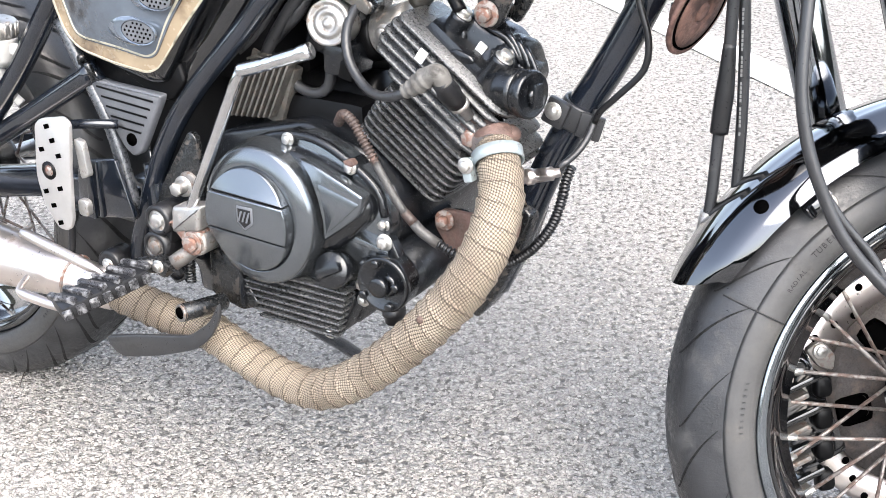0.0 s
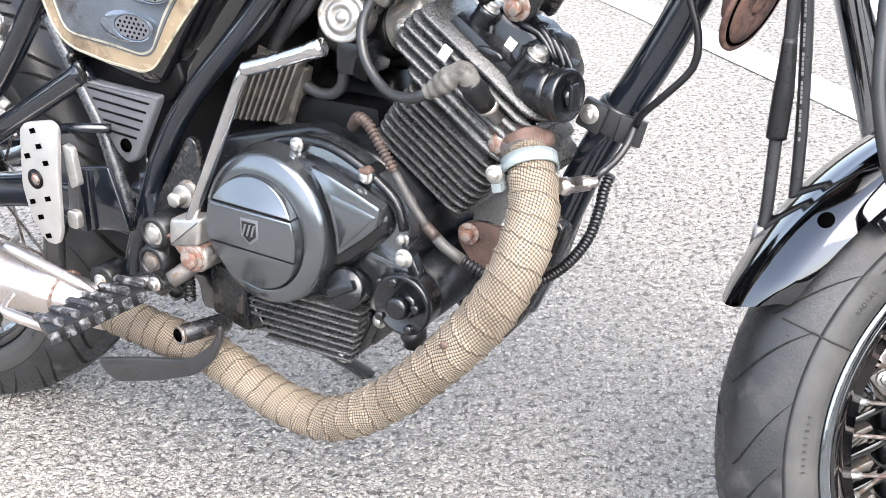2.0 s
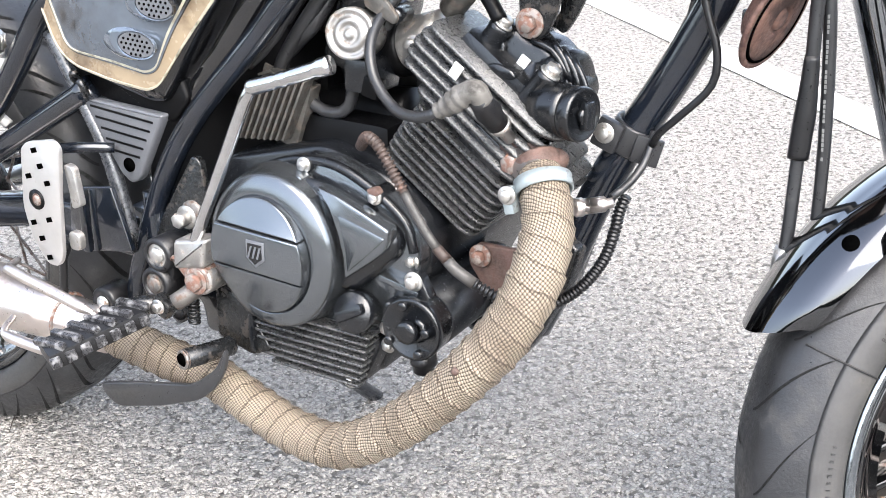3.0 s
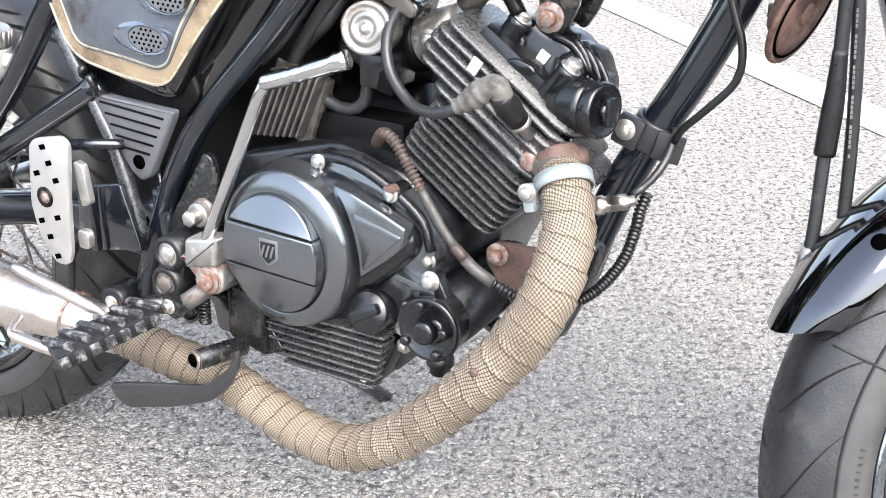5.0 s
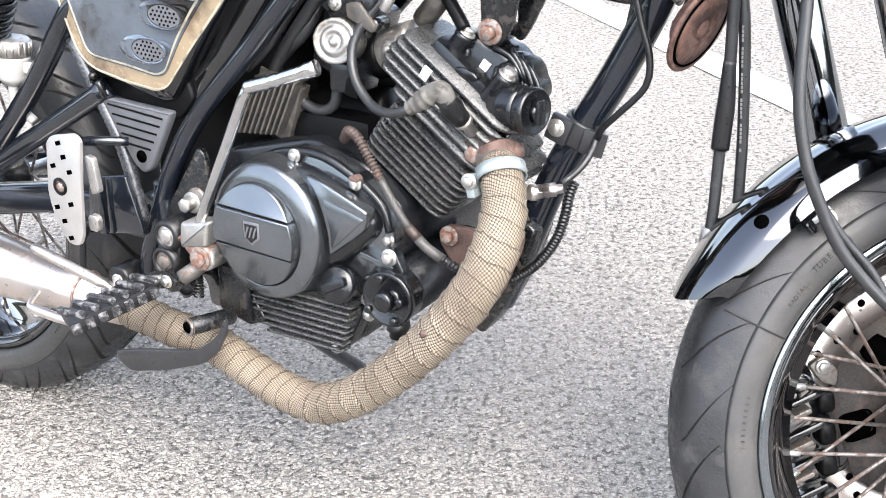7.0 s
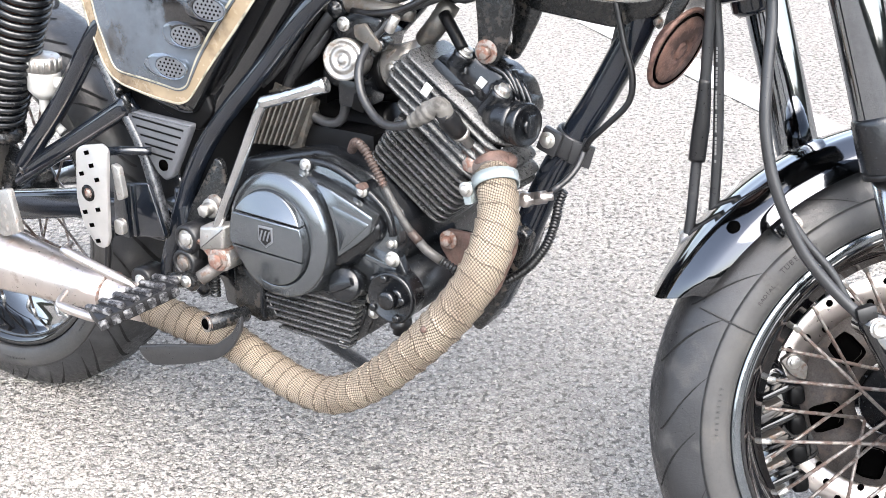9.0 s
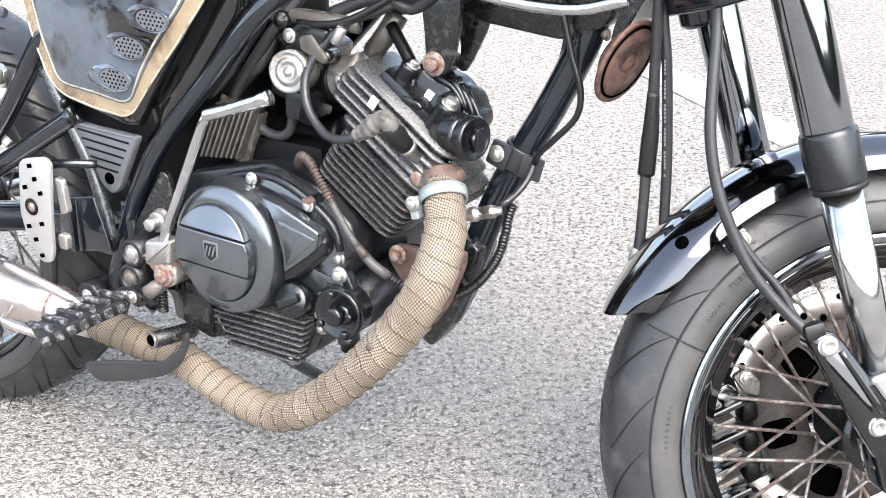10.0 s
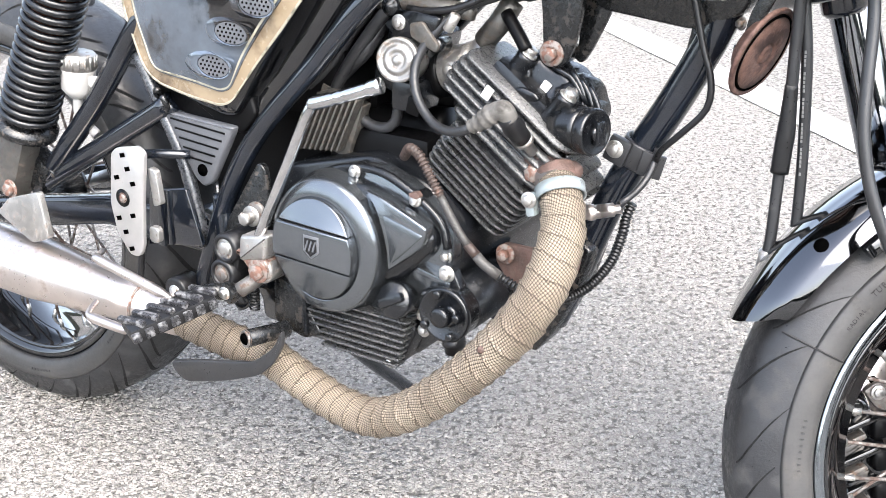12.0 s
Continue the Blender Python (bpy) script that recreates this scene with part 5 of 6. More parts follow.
        prism([(x + (rm @ V(0.0225 * math.cos(2 * math.pi * i / k), 0, 0.0118 * math.sin(2 * math.pi * i / k))).x, z + (rm @ V(0.0225 * math.cos(2 * math.pi * i / k), 0, 0.0118 * math.sin(2 * math.pi * i / k))).z) for i in range(k)], -0.1652 - lift, -0.1605 - lift, 0.0, bm)
        g = part("grille", bm, plastic, cov, "grey perforated grille")
        # perforations are black studs that paint the shade of open holes
        for i in range(-3, 4):
            for j in range(-2, 3):
                u, v = 0.0060 * i + (0.0030 if j % 2 else 0), 0.0046 * j
                if (u / 0.0210) ** 2 + (v / 0.0115) ** 2 < 0.9:
                    q = V(x, -0.1652 - lift, z) + rm @ V(u, 0, v)
                    part("grille_hole", rod(q, q + OUT * 0.0006, 0.0013, 8), recess_shade, g)
    # shadowy panel beside the cover
    part("inner_panel", prism(rounded([(-0.30, 0.555), (-0.27, 0.545), (-0.20, 0.62), (-0.14, 0.70), (-0.13, 0.78), (-0.16, 0.78), (-0.20, 0.69), (-0.245, 0.61)], 0.008), -0.135, -0.11, 0.004), paint, bike, "gloss black inner panel")
    # filler under the cover, with the shade there painted as near-black
    part("cover_underside", prism(rounded([(-0.455, 0.61), (-0.44, 0.575), (-0.415, 0.548), (-0.32, 0.532), (-0.285, 0.53), (-0.262, 0.555), (-0.28, 0.60)], 0.008), -0.140, -0.09, 0.004), dark_plastic, bike, "underside of the side cover, its shade put into near-black colour")
    # ribbed triangular panel
    tp = part("frame_panel", prism(rounded([(-0.4011, 0.5438), (-0.29, 0.5396), (-0.2926, 0.5313), (-0.3273, 0.4659), (-0.3398, 0.4581), (-0.354, 0.4682)], 0.006), -0.151, -0.140, 0.003), plastic, bike, "grey ribbed triangular plastic panel")
    # panel grooves and hole: dark pieces on the face, painting their shade
    for k in range(5):
        z = 0.5335 - 0.0105 * k
        x0, x1 = -0.388 + 0.0062 * k, -0.302 - 0.0055 * k
        part("panel_groove", box(((x0 + x1) / 2, -0.1512, z), (x1 - x0, 0.0012, 0.0022), Matrix.Rotation(radians(4), 3, "Y"), 0), dark_plastic, tp)
    part("panel_hole", rod((-0.3395, -0.148, 0.4800), (-0.3395, -0.1525, 0.4800), 0.0075, 20), recess_shade, tp)
    # heel guard
    hg = rounded([(-0.4093, 0.5064), (-0.4006, 0.5144), (-0.3636, 0.5222), (-0.354, 0.5153), (-0.3611, 0.4609), (-0.3657, 0.398), (-0.373, 0.3851), (-0.3888, 0.3846), (-0.4081, 0.4104), (-0.4158, 0.4439)], 0.007)
    guard = part("heel_guard", prism(hg, -0.229, -0.224, 0.0012), material("pale_alloy_plate", (0.46, 0.45, 0.44), 0.36, metal=0.75, vary=0.08, second=(0.52, 0.46, 0.42), amount=0.28, second_scale=70), bike, "pale alloy heel guard plate with slots")
    # guard slots and hole are dark pieces laid on, their shade painted
    for x, z in ((-0.3896, 0.5075), (-0.3834, 0.4919), (-0.4018, 0.4787), (-0.376, 0.4751), (-0.4025, 0.4284), (-0.3793, 0.4356), (-0.3928, 0.4128), (-0.3847, 0.3933)):
        part("slot", box((x, -0.2287, z), (0.0080, 0.0016, 0.0052), Matrix.Rotation(radians(-18), 3, "Y"), 0), recess_shade, guard)
    part("guard_hole", rod((-0.3937, -0.226, 0.4549), (-0.3937, -0.2298, 0.4549), 0.0108, 24), dark_plastic, guard)
    part("bolt", bolt_mesh((-0.3937, -0.228, 0.4549), OUT, 0.005, 0.003), rusty_bolt, guard)
    part("guard_lug", prism(rounded([(-0.358, 0.497), (-0.346, 0.494), (-0.340, 0.455), (-0.352, 0.45)], 0.004), -0.222, -0.214, 0.001), alloy, guard)
    part("guard_lug", prism(rounded([(-0.362, 0.425), (-0.347, 0.424), (-0.347, 0.405), (-0.362, 0.405)], 0.006), -0.222, -0.214, 0.001), alloy, guard)
    part("guard_rod", tube([(-0.375, -0.222, 0.508), (-0.38, -0.195, 0.503), (-0.37, -0.175, 0.500), (-0.352, -0.158, 0.498)], 0.0055, 12), frame_paint, guard)
    part("brake_switch", tube([(-0.420, -0.180, 0.385), (-0.424, -0.180, 0.350), (-0.428, -0.180, 0.325)], 0.006, 12, radius=lambda d, a, n: 0.0085 if d < 0.018 else 0.0045), rubber, guard)
    # kick starter lever
    kick = part("kick_starter", tube([(-0.234, -0.182, 0.412), (-0.2276, -0.184, 0.4266), (-0.2059, -0.186, 0.4707), (-0.1777, -0.186, 0.5301), (-0.1535, -0.184, 0.584), (-0.1450, -0.182, 0.5955), (-0.13, -0.180, 0.602)], 0.0062, 18), chrome, bike, "bright steel kick starter lever")
    part("kick_pedal", tube([(-0.150, -0.183, 0.594), (-0.12, -0.180, 0.604), (-0.080, -0.177, 0.6190), (-0.0655, -0.176, 0.6245)], 0.0085, 20, step=0.003, radius=lambda d, a, n: 0.0088 if d > n - 0.014 else (0.0066 if 0.03 < d < 0.034 or 0.042 < d < 0.046 else 0.0074)), chrome, kick)
    part("kick_knuckle", prism(rounded([(-0.250, 0.428), (-0.207, 0.436), (-0.212, 0.405), (-0.252, 0.396)], 0.005), -0.192, -0.168, 0.004), alloy, kick, "alloy kick starter knuckle")
    part("kick_hub", prism(rounded([(-0.262, 0.408), (-0.240, 0.410), (-0.212, 0.404), (-0.208, 0.382), (-0.228, 0.374), (-0.246, 0.394)], 0.007), -0.190, -0.172, 0.004), rusty_bolt, kick)
    part("kick_boss", lathe([(0.0165, -0.03), (0.0165, 0), (0.0150, 0.003), (0.010, 0.003)], (-0.2235, -0.184, 0.3890), OUT, 32), alloy, kick)
    bolt((-0.2235, -0.190, 0.3890), OUT, kick, 0.010, 0.008, rusty_bolt, "rusty lever nut", washer=1.4)
    # footpeg
    peg = part("footpeg", tube([(-0.278, -0.19, 0.345), (-0.30, -0.215, 0.345), (-0.335, -0.262, 0.322)], 0.010, 14), worn_paint, bike, "black rubber-treaded folding footpeg")
    peg.location = (0.008, 0, 0.008)
    d = (V(-0.315, -0.31, 0.322) - V(-0.262, -0.205, 0.352)).normalized()
    sidev = V(0.86, -0.40, -0.05)
    sidev = (sidev - d * sidev.dot(d)).normalized()
    upv = d.cross(sidev)
    if upv.z < 0:
        upv = -upv
    rm = Matrix((d, sidev, upv)).transposed()
    c = V(-0.309, -0.256, 0.332)
    part("peg_body", box(c, (0.106, 0.040, 0.021), rm, 0.009), rubber, peg)
    for k in range(6):
        q = c + d * (-0.044 + 0.0175 * k) + upv * 0.011
        part("peg_tread", box(q, (0.0085, 0.040, 0.008), rm @ Matrix.Rotation(radians(28), 3, "Z"), 0.0030), worn_highlit_rubber, peg)
    for k in range(7):
        for s in (-1, 1):
            q = c + d * (-0.046 + 0.0155 * k) + sidev * 0.019 * s
            part("peg_knob", box(q, (0.0105, 0.006, 0.012), rm, 0.0022), worn_highlit_rubber, peg)
    part("peg_hinge", box((-0.270, -0.197, 0.348), (0.024, 0.018, 0.020), Matrix.Rotation(radians(25), 3, "Y"), 0.006), worn_paint, peg)
    bolt((-0.270, -0.206, 0.350), OUT, peg, 0.0055, 0.006, zinc, "hinge bolt")
    part("peg_arm", tube([(-0.262, -0.19, 0.35), (-0.248, -0.178, 0.362), (-0.240, -0.165, 0.372)], 0.0095, 14), dull_steel, peg)
    # brake pedal: tube and plate
    bp = part("brake_pedal", prism(rounded([(-0.3518, 0.2476), (-0.3441, 0.2343), (-0.3264, 0.2261), (-0.2655, 0.2447), (-0.2115, 0.2672), (-0.1889, 0.2878), (-0.1728, 0.3169), (-0.1729, 0.3379), (-0.1872, 0.3097), (-0.2186, 0.2834), (-0.3087, 0.2607)], 0.010), -0.212, -0.207, 0.0015), hose, bike, "dusty black brake pedal with a flat guard plate")
    part("pedal_tube", lathe([(0.0075, 0.001), (0.0095, 0), (0.0102, 0.001), (0.0102, 0.056), (0.008, 0.059), (0.001, 0.059)], (-0.212, -0.230, 0.322), (0.017, 0.055, -0.003), 28), worn_paint, bp)
    # black disc paints the shaded bore of the pedal tube
    part("pedal_bore", rod((-0.2117, -0.229, 0.322), (-0.2117, -0.2305, 0.322), 0.0072, 22), recess_shade, bp)
    part("pedal_rim", lathe([(0.0072, -0.0008), (0.0098, -0.0008), (0.0104, 0.003), (0.0072, 0.003)], (-0.212, -0.230, 0.322), (0.017, 0.055, -0.003), 28, close=True), dull_steel, bp)
    part("pedal_spring", tube([(-0.253 + 0.006 * math.cos(k * 0.9), -0.165 + 0.006 * math.sin(k * 0.9), 0.364 - 0.0006 * k) for k in range(66)], 0.0013, 6, straight=True), worn_paint, bp)


build_side_cover()


# ---- behind the engine: intake, coil, hoses ----
def build_inner():
    carb = part("throttle_body", box((-0.105, -0.045, 0.632), (0.06, 0.07, 0.085), Matrix.Rotation(radians(20), 3, "Y"), 0.012), case_black, bike, "dark throttle body with a bright cap")
    part("throttle_cap", lathe([(0.024, -0.03), (0.0245, 0), (0.024, 0.004), (0.0205, 0.004), (0.0195, 0.002), (0.016, 0.002), (0.015, 0.005), (0.010, 0.005), (0.009, 0.003), (0.005, 0.003), (0.004, 0.007), (0.002, 0.007)], (-0.091, -0.106, 0.637), (0.18, -0.97, 0.12), 40), alloy, carb, "bright ribbed round cap")
    part("throttle_link", prism(rounded([(-0.12, 0.672), (-0.085, 0.690), (-0.045, 0.685), (-0.055, 0.665), (-0.10, 0.655)], 0.006), -0.095, -0.085, 0.002), case_black, carb)
    bolt((-0.098, -0.095, 0.675), OUT, carb, 0.006, 0.006, zinc)
    for x, z, r in ((-0.070, 0.668, 0.010), (-0.052, 0.655, 0.008), (-0.112, 0.690, 0.011)):
        part("lever_boss", lathe([(r, -0.02), (r, 0), (r * 0.8, 0.003), (r * 0.45, 0.003), (r * 0.45, 0.006)], (x, -0.092, z), OUT, 20), case_black, carb)
    part("throttle_arm", prism(rounded([(-0.080, 0.662), (-0.048, 0.648), (-0.044, 0.656), (-0.066, 0.680), (-0.082, 0.676)], 0.004), -0.100, -0.096, 0.001), dark_alloy, carb)
    part("lower_body", box((-0.088, -0.075, 0.596), (0.034, 0.05, 0.034), None, 0.006), case_black, carb)
    part("connector", box((-0.072, -0.098, 0.588), (0.018, 0.014, 0.020), Matrix.Rotation(radians(12), 3, "Y"), 0.003), dark_plastic, carb)
    part("idle_screw", rod((-0.04, -0.09, 0.672), (-0.03, -0.09, 0.690), 0.006, 12, 0.001), zinc, carb)
    intake = part("intake_pipe", tube([(-0.085, -0.04, 0.615), (-0.055, -0.045, 0.622), (-0.025, -0.045, 0.632)], 0.026, 24), alloy, bike, "bare alloy intake pipe")
    part("intake_collar", rod((-0.088, -0.04, 0.613), (-0.062, -0.043, 0.620), 0.030, 28, 0.002), dark_plastic, intake)
    bolt((-0.046, -0.070, 0.625), OUT, intake, 0.0075, 0.007, alloy)
    part("head_elbow", tube([(-0.028, -0.03, 0.655), (-0.005, -0.04, 0.678), (0.005, -0.03, 0.70)], 0.0125, 18), dark_alloy, intake)
    part("injector", tube([(0.005, -0.045, 0.69), (0.03, -0.055, 0.665), (0.038, -0.058, 0.655)], 0.0072, 14), dark_plastic, intake)
    # regulator with cooling fins
    reg = part("regulator", box((-0.183, -0.088, 0.553), (0.060, 0.018, 0.070), Matrix.Rotation(radians(18), 3, "Y"), 0.003), dark_alloy, bike, "weathered alloy regulator with upright fins")
    for k in range(8):
        q = V(-0.2115 + 0.0078 * k, -0.103, 0.5490 + 0.0008 * k)
        part("regulator_fin", box(q, (0.0028, 0.016, 0.070), Matrix.Rotation(radians(24), 3, "Y"), 0.0008), dark_alloy, reg)
    for k in range(4):
        part("top_fin", box((-0.192 + 0.0145 * k, -0.098, 0.5880), (0.016, 0.022, 0.0025), Matrix.Rotation(radians(20 if k % 2 else -20), 3, "Y"), 0.0006), dark_alloy, reg)
    # air box and battery box behind the tubes, near-black to paint the shaded gaps
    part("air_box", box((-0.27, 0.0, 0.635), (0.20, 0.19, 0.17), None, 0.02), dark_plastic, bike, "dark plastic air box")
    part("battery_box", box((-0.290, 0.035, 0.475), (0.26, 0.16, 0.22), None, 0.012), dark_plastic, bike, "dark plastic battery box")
    part("tool_tray", box((-0.14, 0.03, 0.585), (0.14, 0.10, 0.06), None, 0.012), dark_plastic, bike, "near-black filler added behind the throttle body")
    part("air_duct", tube([(-0.19, -0.02, 0.65), (-0.15, -0.03, 0.645), (-0.115, -0.04, 0.635)], 0.032, 24), rubber, bike, "black rubber air duct")
    # castings coloured near-black to carry the shade above the crankcase
    part("gear_case_top", box((-0.13, -0.01, 0.520), (0.14, 0.16, 0.06), None, 0.015), dark_plastic, bike, "upper crankcase, its shade put into near-black colour")
    part("starter_cover", tube([(-0.175, -0.03, 0.535), (-0.12, -0.03, 0.542), (-0.065, -0.03, 0.546)], 0.028, 24), dark_plastic, bike, "round casting above the crankcase, shade put into near-black colour")
    part("swing_pivot", box((-0.355, 0, 0.37), (0.06, 0.24, 0.10), None, 0.015), frame_paint, bike, "black swing arm pivot")
    for name, pts, r, m, lab in (
            ("breather_hose", [(-0.10, -0.02, 0.78), (-0.139, -0.08, 0.653), (-0.165, -0.085, 0.620), (-0.190, -0.085, 0.595), (-0.2, -0.085, 0.57)], 0.0078, hose, "black rubber hose"),
            ("drain_hose", [(-0.13, -0.06, 0.72), (-0.175, -0.085, 0.648), (-0.195, -0.09, 0.615), (-0.222, -0.088, 0.588)], 0.0085, hose, "black rubber hose"),
            ("vacuum_hose", [(-0.06, -0.03, 0.78), (-0.115, -0.085, 0.690), (-0.150, -0.090, 0.645), (-0.178, -0.090, 0.605), (-0.196, -0.090, 0.570)], 0.0072, hose, "grey rubber vacuum hose"),
            ("fuel_hose", [(-0.190, -0.085, 0.60), (-0.168, -0.085, 0.574), (-0.148, -0.085, 0.556), (-0.125, -0.085, 0.552), (-0.108, -0.085, 0.562), (-0.103, -0.085, 0.59), (-0.105, -0.08, 0.61)], 0.0062, hose, "looped grey hose"),
            ("vent_hose", [(-0.165, -0.07, 0.56), (-0.155, -0.075, 0.535), (-0.138, -0.08, 0.512), (-0.132, -0.085, 0.495)], 0.0085, hose, "grey rubber vent hose"),
            ("coolant_lead", [(-0.06, -0.07, 0.70), (0.0, -0.06, 0.722), (0.035, -0.05, 0.712), (0.07, -0.05, 0.735)], 0.0075, hose, "grey lead under the tank"),
            ("harness", [(-0.02, 0.0, 0.70), (0.03, 0.02, 0.716), (0.08, 0.02, 0.716)], 0.010, rubber, "black taped wiring harness"),
            ("steel_pipe", [(-0.14, -0.07, 0.69), (-0.09, -0.08, 0.695), (-0.02, -0.07, 0.690)], 0.009, dark_alloy, "weathered metal cross pipe"),
            ("choke_cable", [(-0.09, -0.09, 0.69), (-0.06, -0.09, 0.69), (-0.02, -0.085, 0.70), (0.03, -0.07, 0.73)], 0.004, rubber, "thin black cable"),
            ("horn_wire", [(0.195, -0.028, 0.745), (0.206, -0.03, 0.715), (0.2180, -0.03, 0.676), (0.2290, -0.03, 0.646), (0.2275, -0.03, 0.616), (0.2030, -0.03, 0.586), (0.184, -0.026, 0.566), (0.176, -0.018, 0.552)], 0.0036, rubber, "black wire looped beside the down tube"),
            ("sensor_wire", [(0.174, -0.010, 0.562), (0.174, -0.018, 0.548), (0.171, -0.026, 0.533), (0.165, -0.040, 0.520), (0.156, -0.058, 0.510)], 0.0038, hose, "grey sensor wire")):
        part(name, tube(pts, r, 12), m, bike, lab)
    part("hose_clip", box((-0.140, -0.095, 0.508), (0.026, 0.012, 0.012), None, 0.002), zinc, bike, "wire hose clip")
    # corrugated looms, ridged
    LOOM = [V(x, y, z) for x, y, z in ((-0.075, -0.115, 0.535), (-0.052, -0.140, 0.553), (-0.036, -0.147, 0.550), (-0.025, -0.148, 0.536), (-0.008, -0.148, 0.511), (0.014, -0.147, 0.478), (0.028, -0.146, 0.461), (0.045, -0.144, 0.445), (0.062, -0.140, 0.434), (0.085, -0.130, 0.420))]
    ridged = lambda d, a, n: 0.0047 + 0.0010 * (1 if (d % 0.0042) < 0.0021 else -1)
    loom = part("ribbed_loom", tube(LOOM[:5], 0.007, 16, step=0.001, radius=ridged), brown_sleeve, bike, "brown ribbed wiring loom past the cylinder")
    part("loom_sleeve", tube(LOOM[4:7], 0.0042, 14), sleeve, loom)
    part("loom_joint", tube([LOOM[6].lerp(LOOM[5], 0.15), LOOM[6], LOOM[6].lerp(LOOM[7], 0.5)], 0.0052, 14), brown_sleeve, loom, "rust-brown joint")
    part("loom_sleeve", tube([LOOM[6].lerp(LOOM[7], 0.5), LOOM[7], LOOM[8]], 0.0055, 14), sleeve, loom)
    part("loom_tail", tube([LOOM[8], LOOM[9], LOOM[9] + V(0.015, 0.012, -0.006)], 0.007, 16, step=0.001, radius=ridged), rubber, loom)
    part("loom_clip", prism(rounded([(-0.048, 0.506), (-0.037, 0.510), (-0.032, 0.504), (-0.041, 0.499)], 0.003), -0.150, -0.142, 0.001), rust, loom, "rusty clip")
    part("ribbed_hose", tube([(0.0796, -0.045, 0.3766), (0.1009, -0.045, 0.3863), (0.1266, -0.045, 0.4089), (0.1476, -0.045, 0.4416), (0.157, -0.045, 0.475), (0.159, -0.045, 0.4902), (0.164, -0.044, 0.508)], 0.0066, 16, step=0.001, radius=ridged), rubber, bike, "black ribbed wiring loom beside the down tube")
    # side stand
    stand = part("side_stand", tube([(-0.270, 0.06, 0.30), (-0.280, 0.07, 0.19), (-0.283, 0.10, 0.150), (-0.285, 0.20, 0.064), (-0.287, 0.246, 0.024)], 0.0105, 14), frame_paint, bike, "black side stand, folded out")
    part("stand_foot", box((-0.287, 0.262, 0.0195), (0.060, 0.050, 0.008), Matrix.Rotation(radians(3), 3, "X"), 0.003), frame_paint, stand)
    part("stand_link", box((-0.268, 0.07, 0.31), (0.05, 0.04, 0.06), None, 0.006), frame_paint, stand)
    # tank underside and horn
    tank = part("fuel_tank", box((-0.01, 0, 0.868), (0.60, 0.24, 0.24), None, 0.07), paint, bike, "gloss black fuel tank with a chrome lower edge")
    part("tank_seam", tube([(0.10, -0.10, 0.748), (0.167, -0.10, 0.740), (0.212, -0.10, 0.737), (0.254, -0.10, 0.739), (0.30, -0.10, 0.752)], 0.006, 12), chrome, tank)
    ax = V(0.938, -0.205, -0.350).normalized()
    c = V(0.2720, -0.012, 0.6750)
    horn = part("horn", lathe([(0.016, -0.020), (0.026, -0.018), (0.031, -0.010), (0.034, -0.0055), (0.0462, -0.0045), (0.0475, -0.0030), (0.0475, -0.0008), (0.0462, 0.0005), (0.0425, 0.0005), (0.0420, -0.0022), (0.0400, -0.0022), (0.0394, 0.0005), (0.028, 0.0012), (0.013, 0.0030), (0.0122, 0.0008), (0.0095, 0.0008), (0.0088, 0.0036), (0.004, 0.0040)], c, ax, 56), horn_rust, bike, "rusted round horn")
    # black ring that paints the shade in the horn's face groove
    part("horn_groove_shade", lathe([(0.0390, -0.002), (0.0390, 0.0012), (0.0412, 0.0012), (0.0412, -0.002)], c, ax, 56), recess_shade, horn)
    part("horn_bracket", prism(rounded([(0.250, 0.682), (0.260, 0.680), (0.268, 0.705), (0.296, 0.762), (0.280, 0.768), (0.256, 0.712)], 0.004), -0.016, -0.012, 0.001), worn_paint, horn)
    part("horn_terminal", box(c - ax * 0.024 + V(-0.004, 0, -0.010), (0.010, 0.006, 0.012), None, 0.0015), worn_paint, horn)
    bolt(c - ax * 0.022 + V(-0.004, -0.004, 0.018), (-0.5, -0.8, 0.1), horn, 0.0045, 0.006, dull_steel)


build_inner()


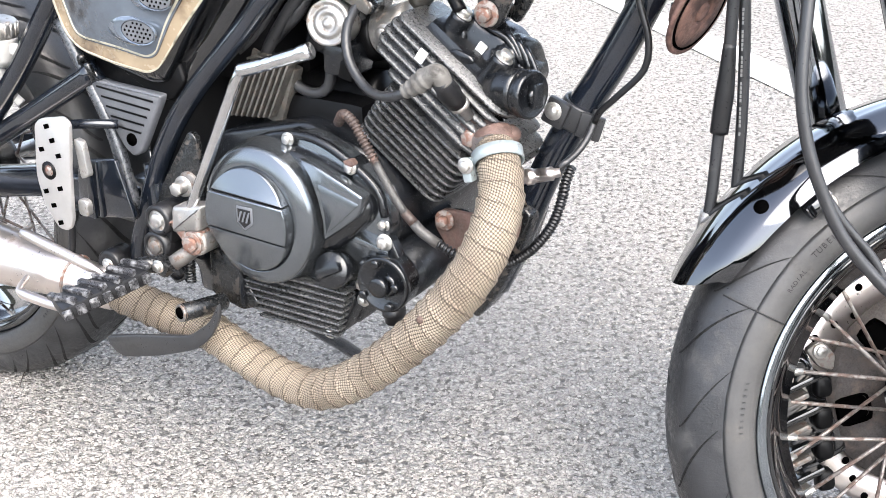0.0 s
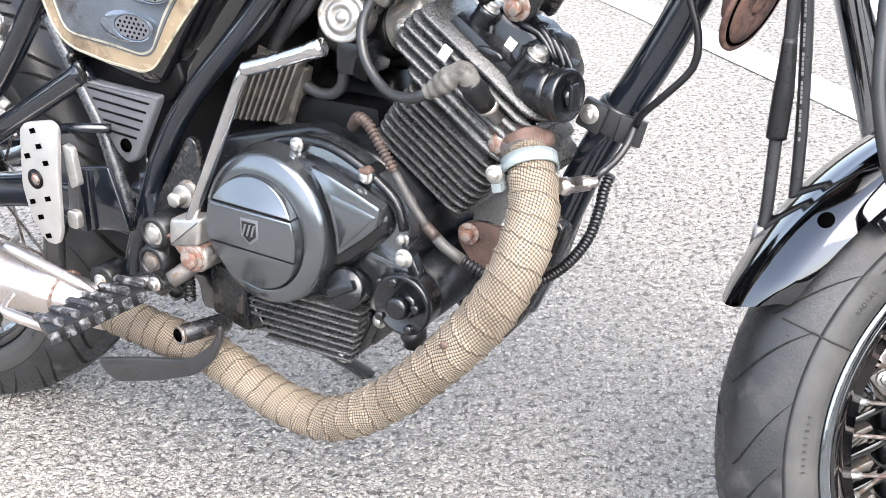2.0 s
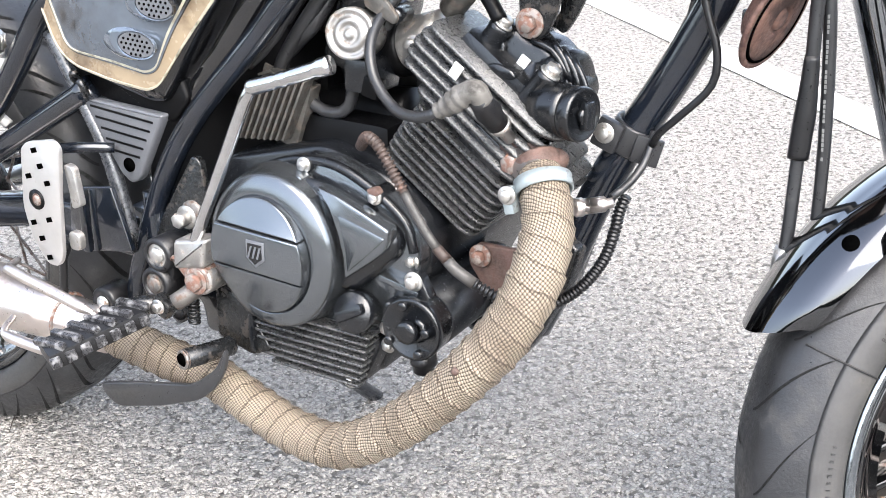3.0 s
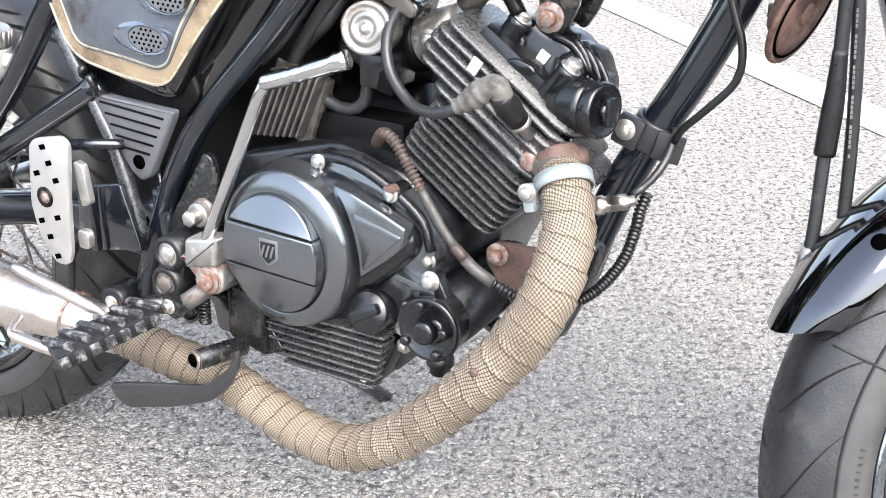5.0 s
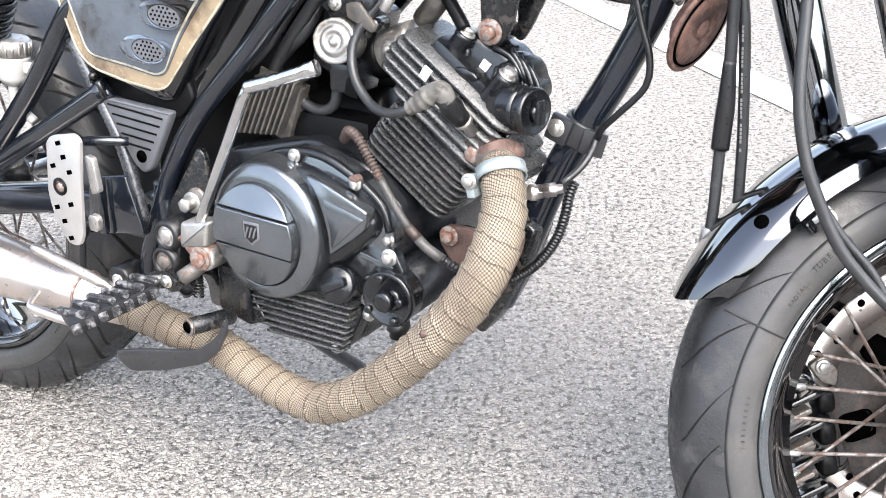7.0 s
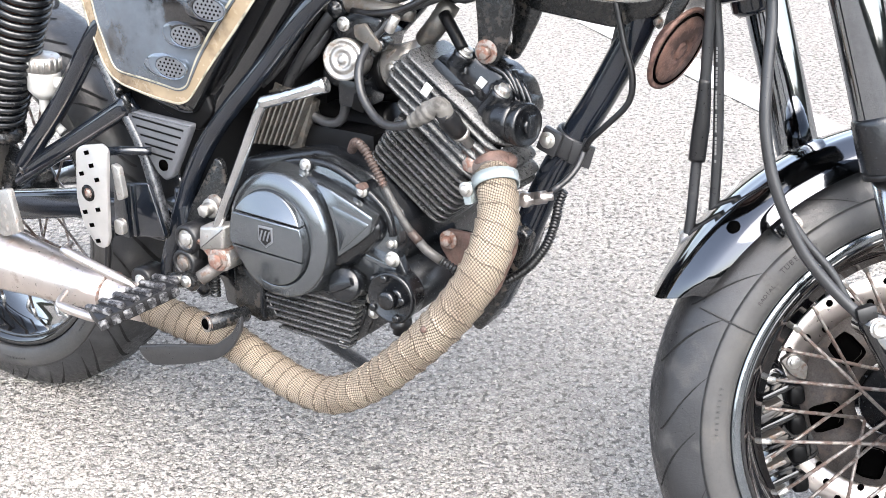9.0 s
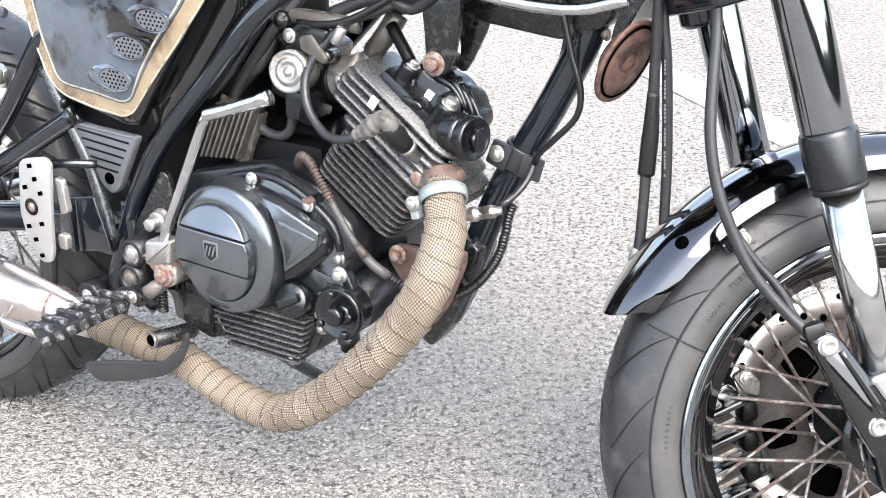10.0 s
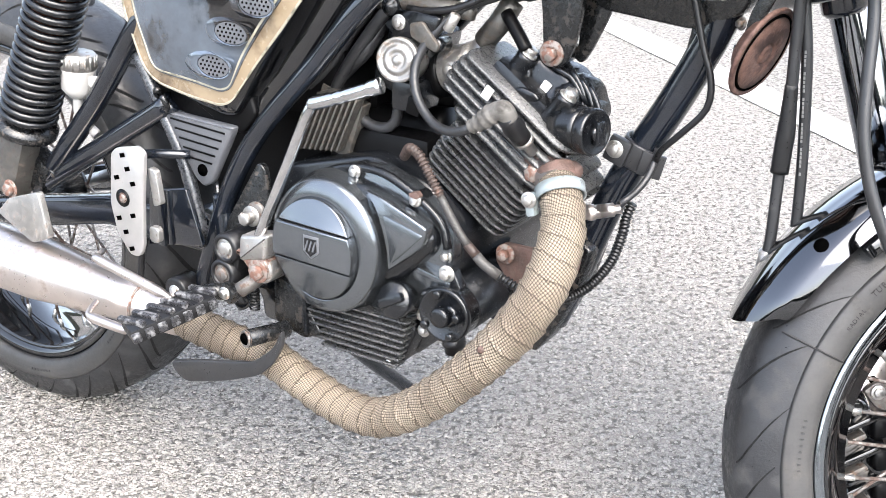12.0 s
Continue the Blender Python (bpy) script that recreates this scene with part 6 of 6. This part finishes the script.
# ---- rear end ----
def build_rear():
    sw = part("swing_arm", prism(rounded([(-0.36, 0.41), (-0.55, 0.398), (-0.86, 0.335), (-0.87, 0.285), (-0.55, 0.358), (-0.36, 0.355)], 0.01), -0.122, -0.098, 0.006), frame_paint, bike, "black swing arm")
    part("swing_arm_side", prism(rounded([(-0.36, 0.41), (-0.55, 0.398), (-0.86, 0.335), (-0.87, 0.285), (-0.55, 0.358), (-0.36, 0.355)], 0.01), 0.098, 0.122, 0.006), frame_paint, sw)
    a, b = V(-0.644, -0.175, 0.455), V(-0.514, -0.165, 0.745)
    d = (b - a).normalized()
    shock = part("shock_absorber", rod(a, b, 0.013, 18), chrome, bike, "rear shock absorber with a black coil spring")
    up = d.orthogonal().normalized()
    sd = d.cross(up)
    L = (b - a).length
    pts = []
    for k in range(19 * 18 + 1):
        u = k / 342
        ang = 2 * math.pi * 19 * u
        pts.append(a + d * (0.055 + (L - 0.10) * u) + 0.0335 * (math.cos(ang) * up + math.sin(ang) * sd))
    part("spring", tube(pts, 0.0048, 8, straight=True), case_black, shock, "black coil spring")
    part("spring_seat", lathe([(0.020, 0), (0.042, 0.004), (0.042, 0.014), (0.024, 0.02)], a + d * 0.034, d, 28), worn_paint, shock)
    part("shock_body", rod(a + d * 0.16, b, 0.0265, 24, 0.003), copper, shock, "coppered shock body")
    part("shock_fork", box(a + V(-0.005, 0, -0.01), (0.045, 0.035, 0.10), Matrix.Rotation(radians(22), 3, "Y"), 0.008), dark_alloy, shock)
    part("bolt", bolt_mesh(a + V(0.002, -0.02, -0.045), OUT, 0.009, 0.008), rusty_bolt, shock)
    part("shock_bracket", box((-0.640, -0.150, 0.430), (0.06, 0.03, 0.05), Matrix.Rotation(radians(30), 3, "Y"), 0.006), worn_paint, shock)
    part("axle_nut", bolt_mesh((-0.786, -0.125, 0.3320), OUT, 0.013, 0.012), zinc, sw)
    # brake fluid reservoir
    res = part("fluid_reservoir", lathe([(0.010, -0.006), (0.016, 0.0), (0.021, 0.006), (0.022, 0.03), (0.0225, 0.032)], (-0.5475, -0.150, 0.5440), (0.1, 0, 1), 32), white_plastic, bike, "white brake fluid reservoir with a bright cap")
    part("reservoir_cap", lathe([(0.0225, 0.032), (0.0225, 0.050), (0.020, 0.053)], (-0.5475, -0.150, 0.5440), (0.1, 0, 1), 24), alloy, res)
    for k in range(18):
        an = 2 * math.pi * k / 18
        part("cap_knurl", rod((-0.5440 + 0.0225 * math.cos(an), -0.150 + 0.0225 * math.sin(an), 0.577), (-0.5430 + 0.0225 * math.cos(an), -0.150 + 0.0225 * math.sin(an), 0.592), 0.0018, 6), alloy, res)
    part("reservoir_hose", tube([(-0.549, -0.15, 0.541), (-0.551, -0.15, 0.521), (-0.547, -0.145, 0.506), (-0.531, -0.14, 0.491)], 0.006, 12), white_plastic, res)
    part("reservoir_lug", box((-0.522, -0.148, 0.562), (0.020, 0.010, 0.014), None, 0.004), white_plastic, res)


build_rear()


# ---- a thin twig on the asphalt by the rear wheel ----
twig_mat = material("dark_twig", (0.05, 0.042, 0.035), 0.7, vary=0.3)
twig = part("twig", tube([(-0.662, 1.518, 0.006), (-0.657, 1.49, 0.009), (-0.654, 1.462, 0.007), (-0.650, 1.436, 0.004)], 0.0011, 6, radius=lambda d, a, n: 0.0014 - 0.0008 * d / n), twig_mat, None)
tagged(twig, "thin dark twig lying on the asphalt", "twig")
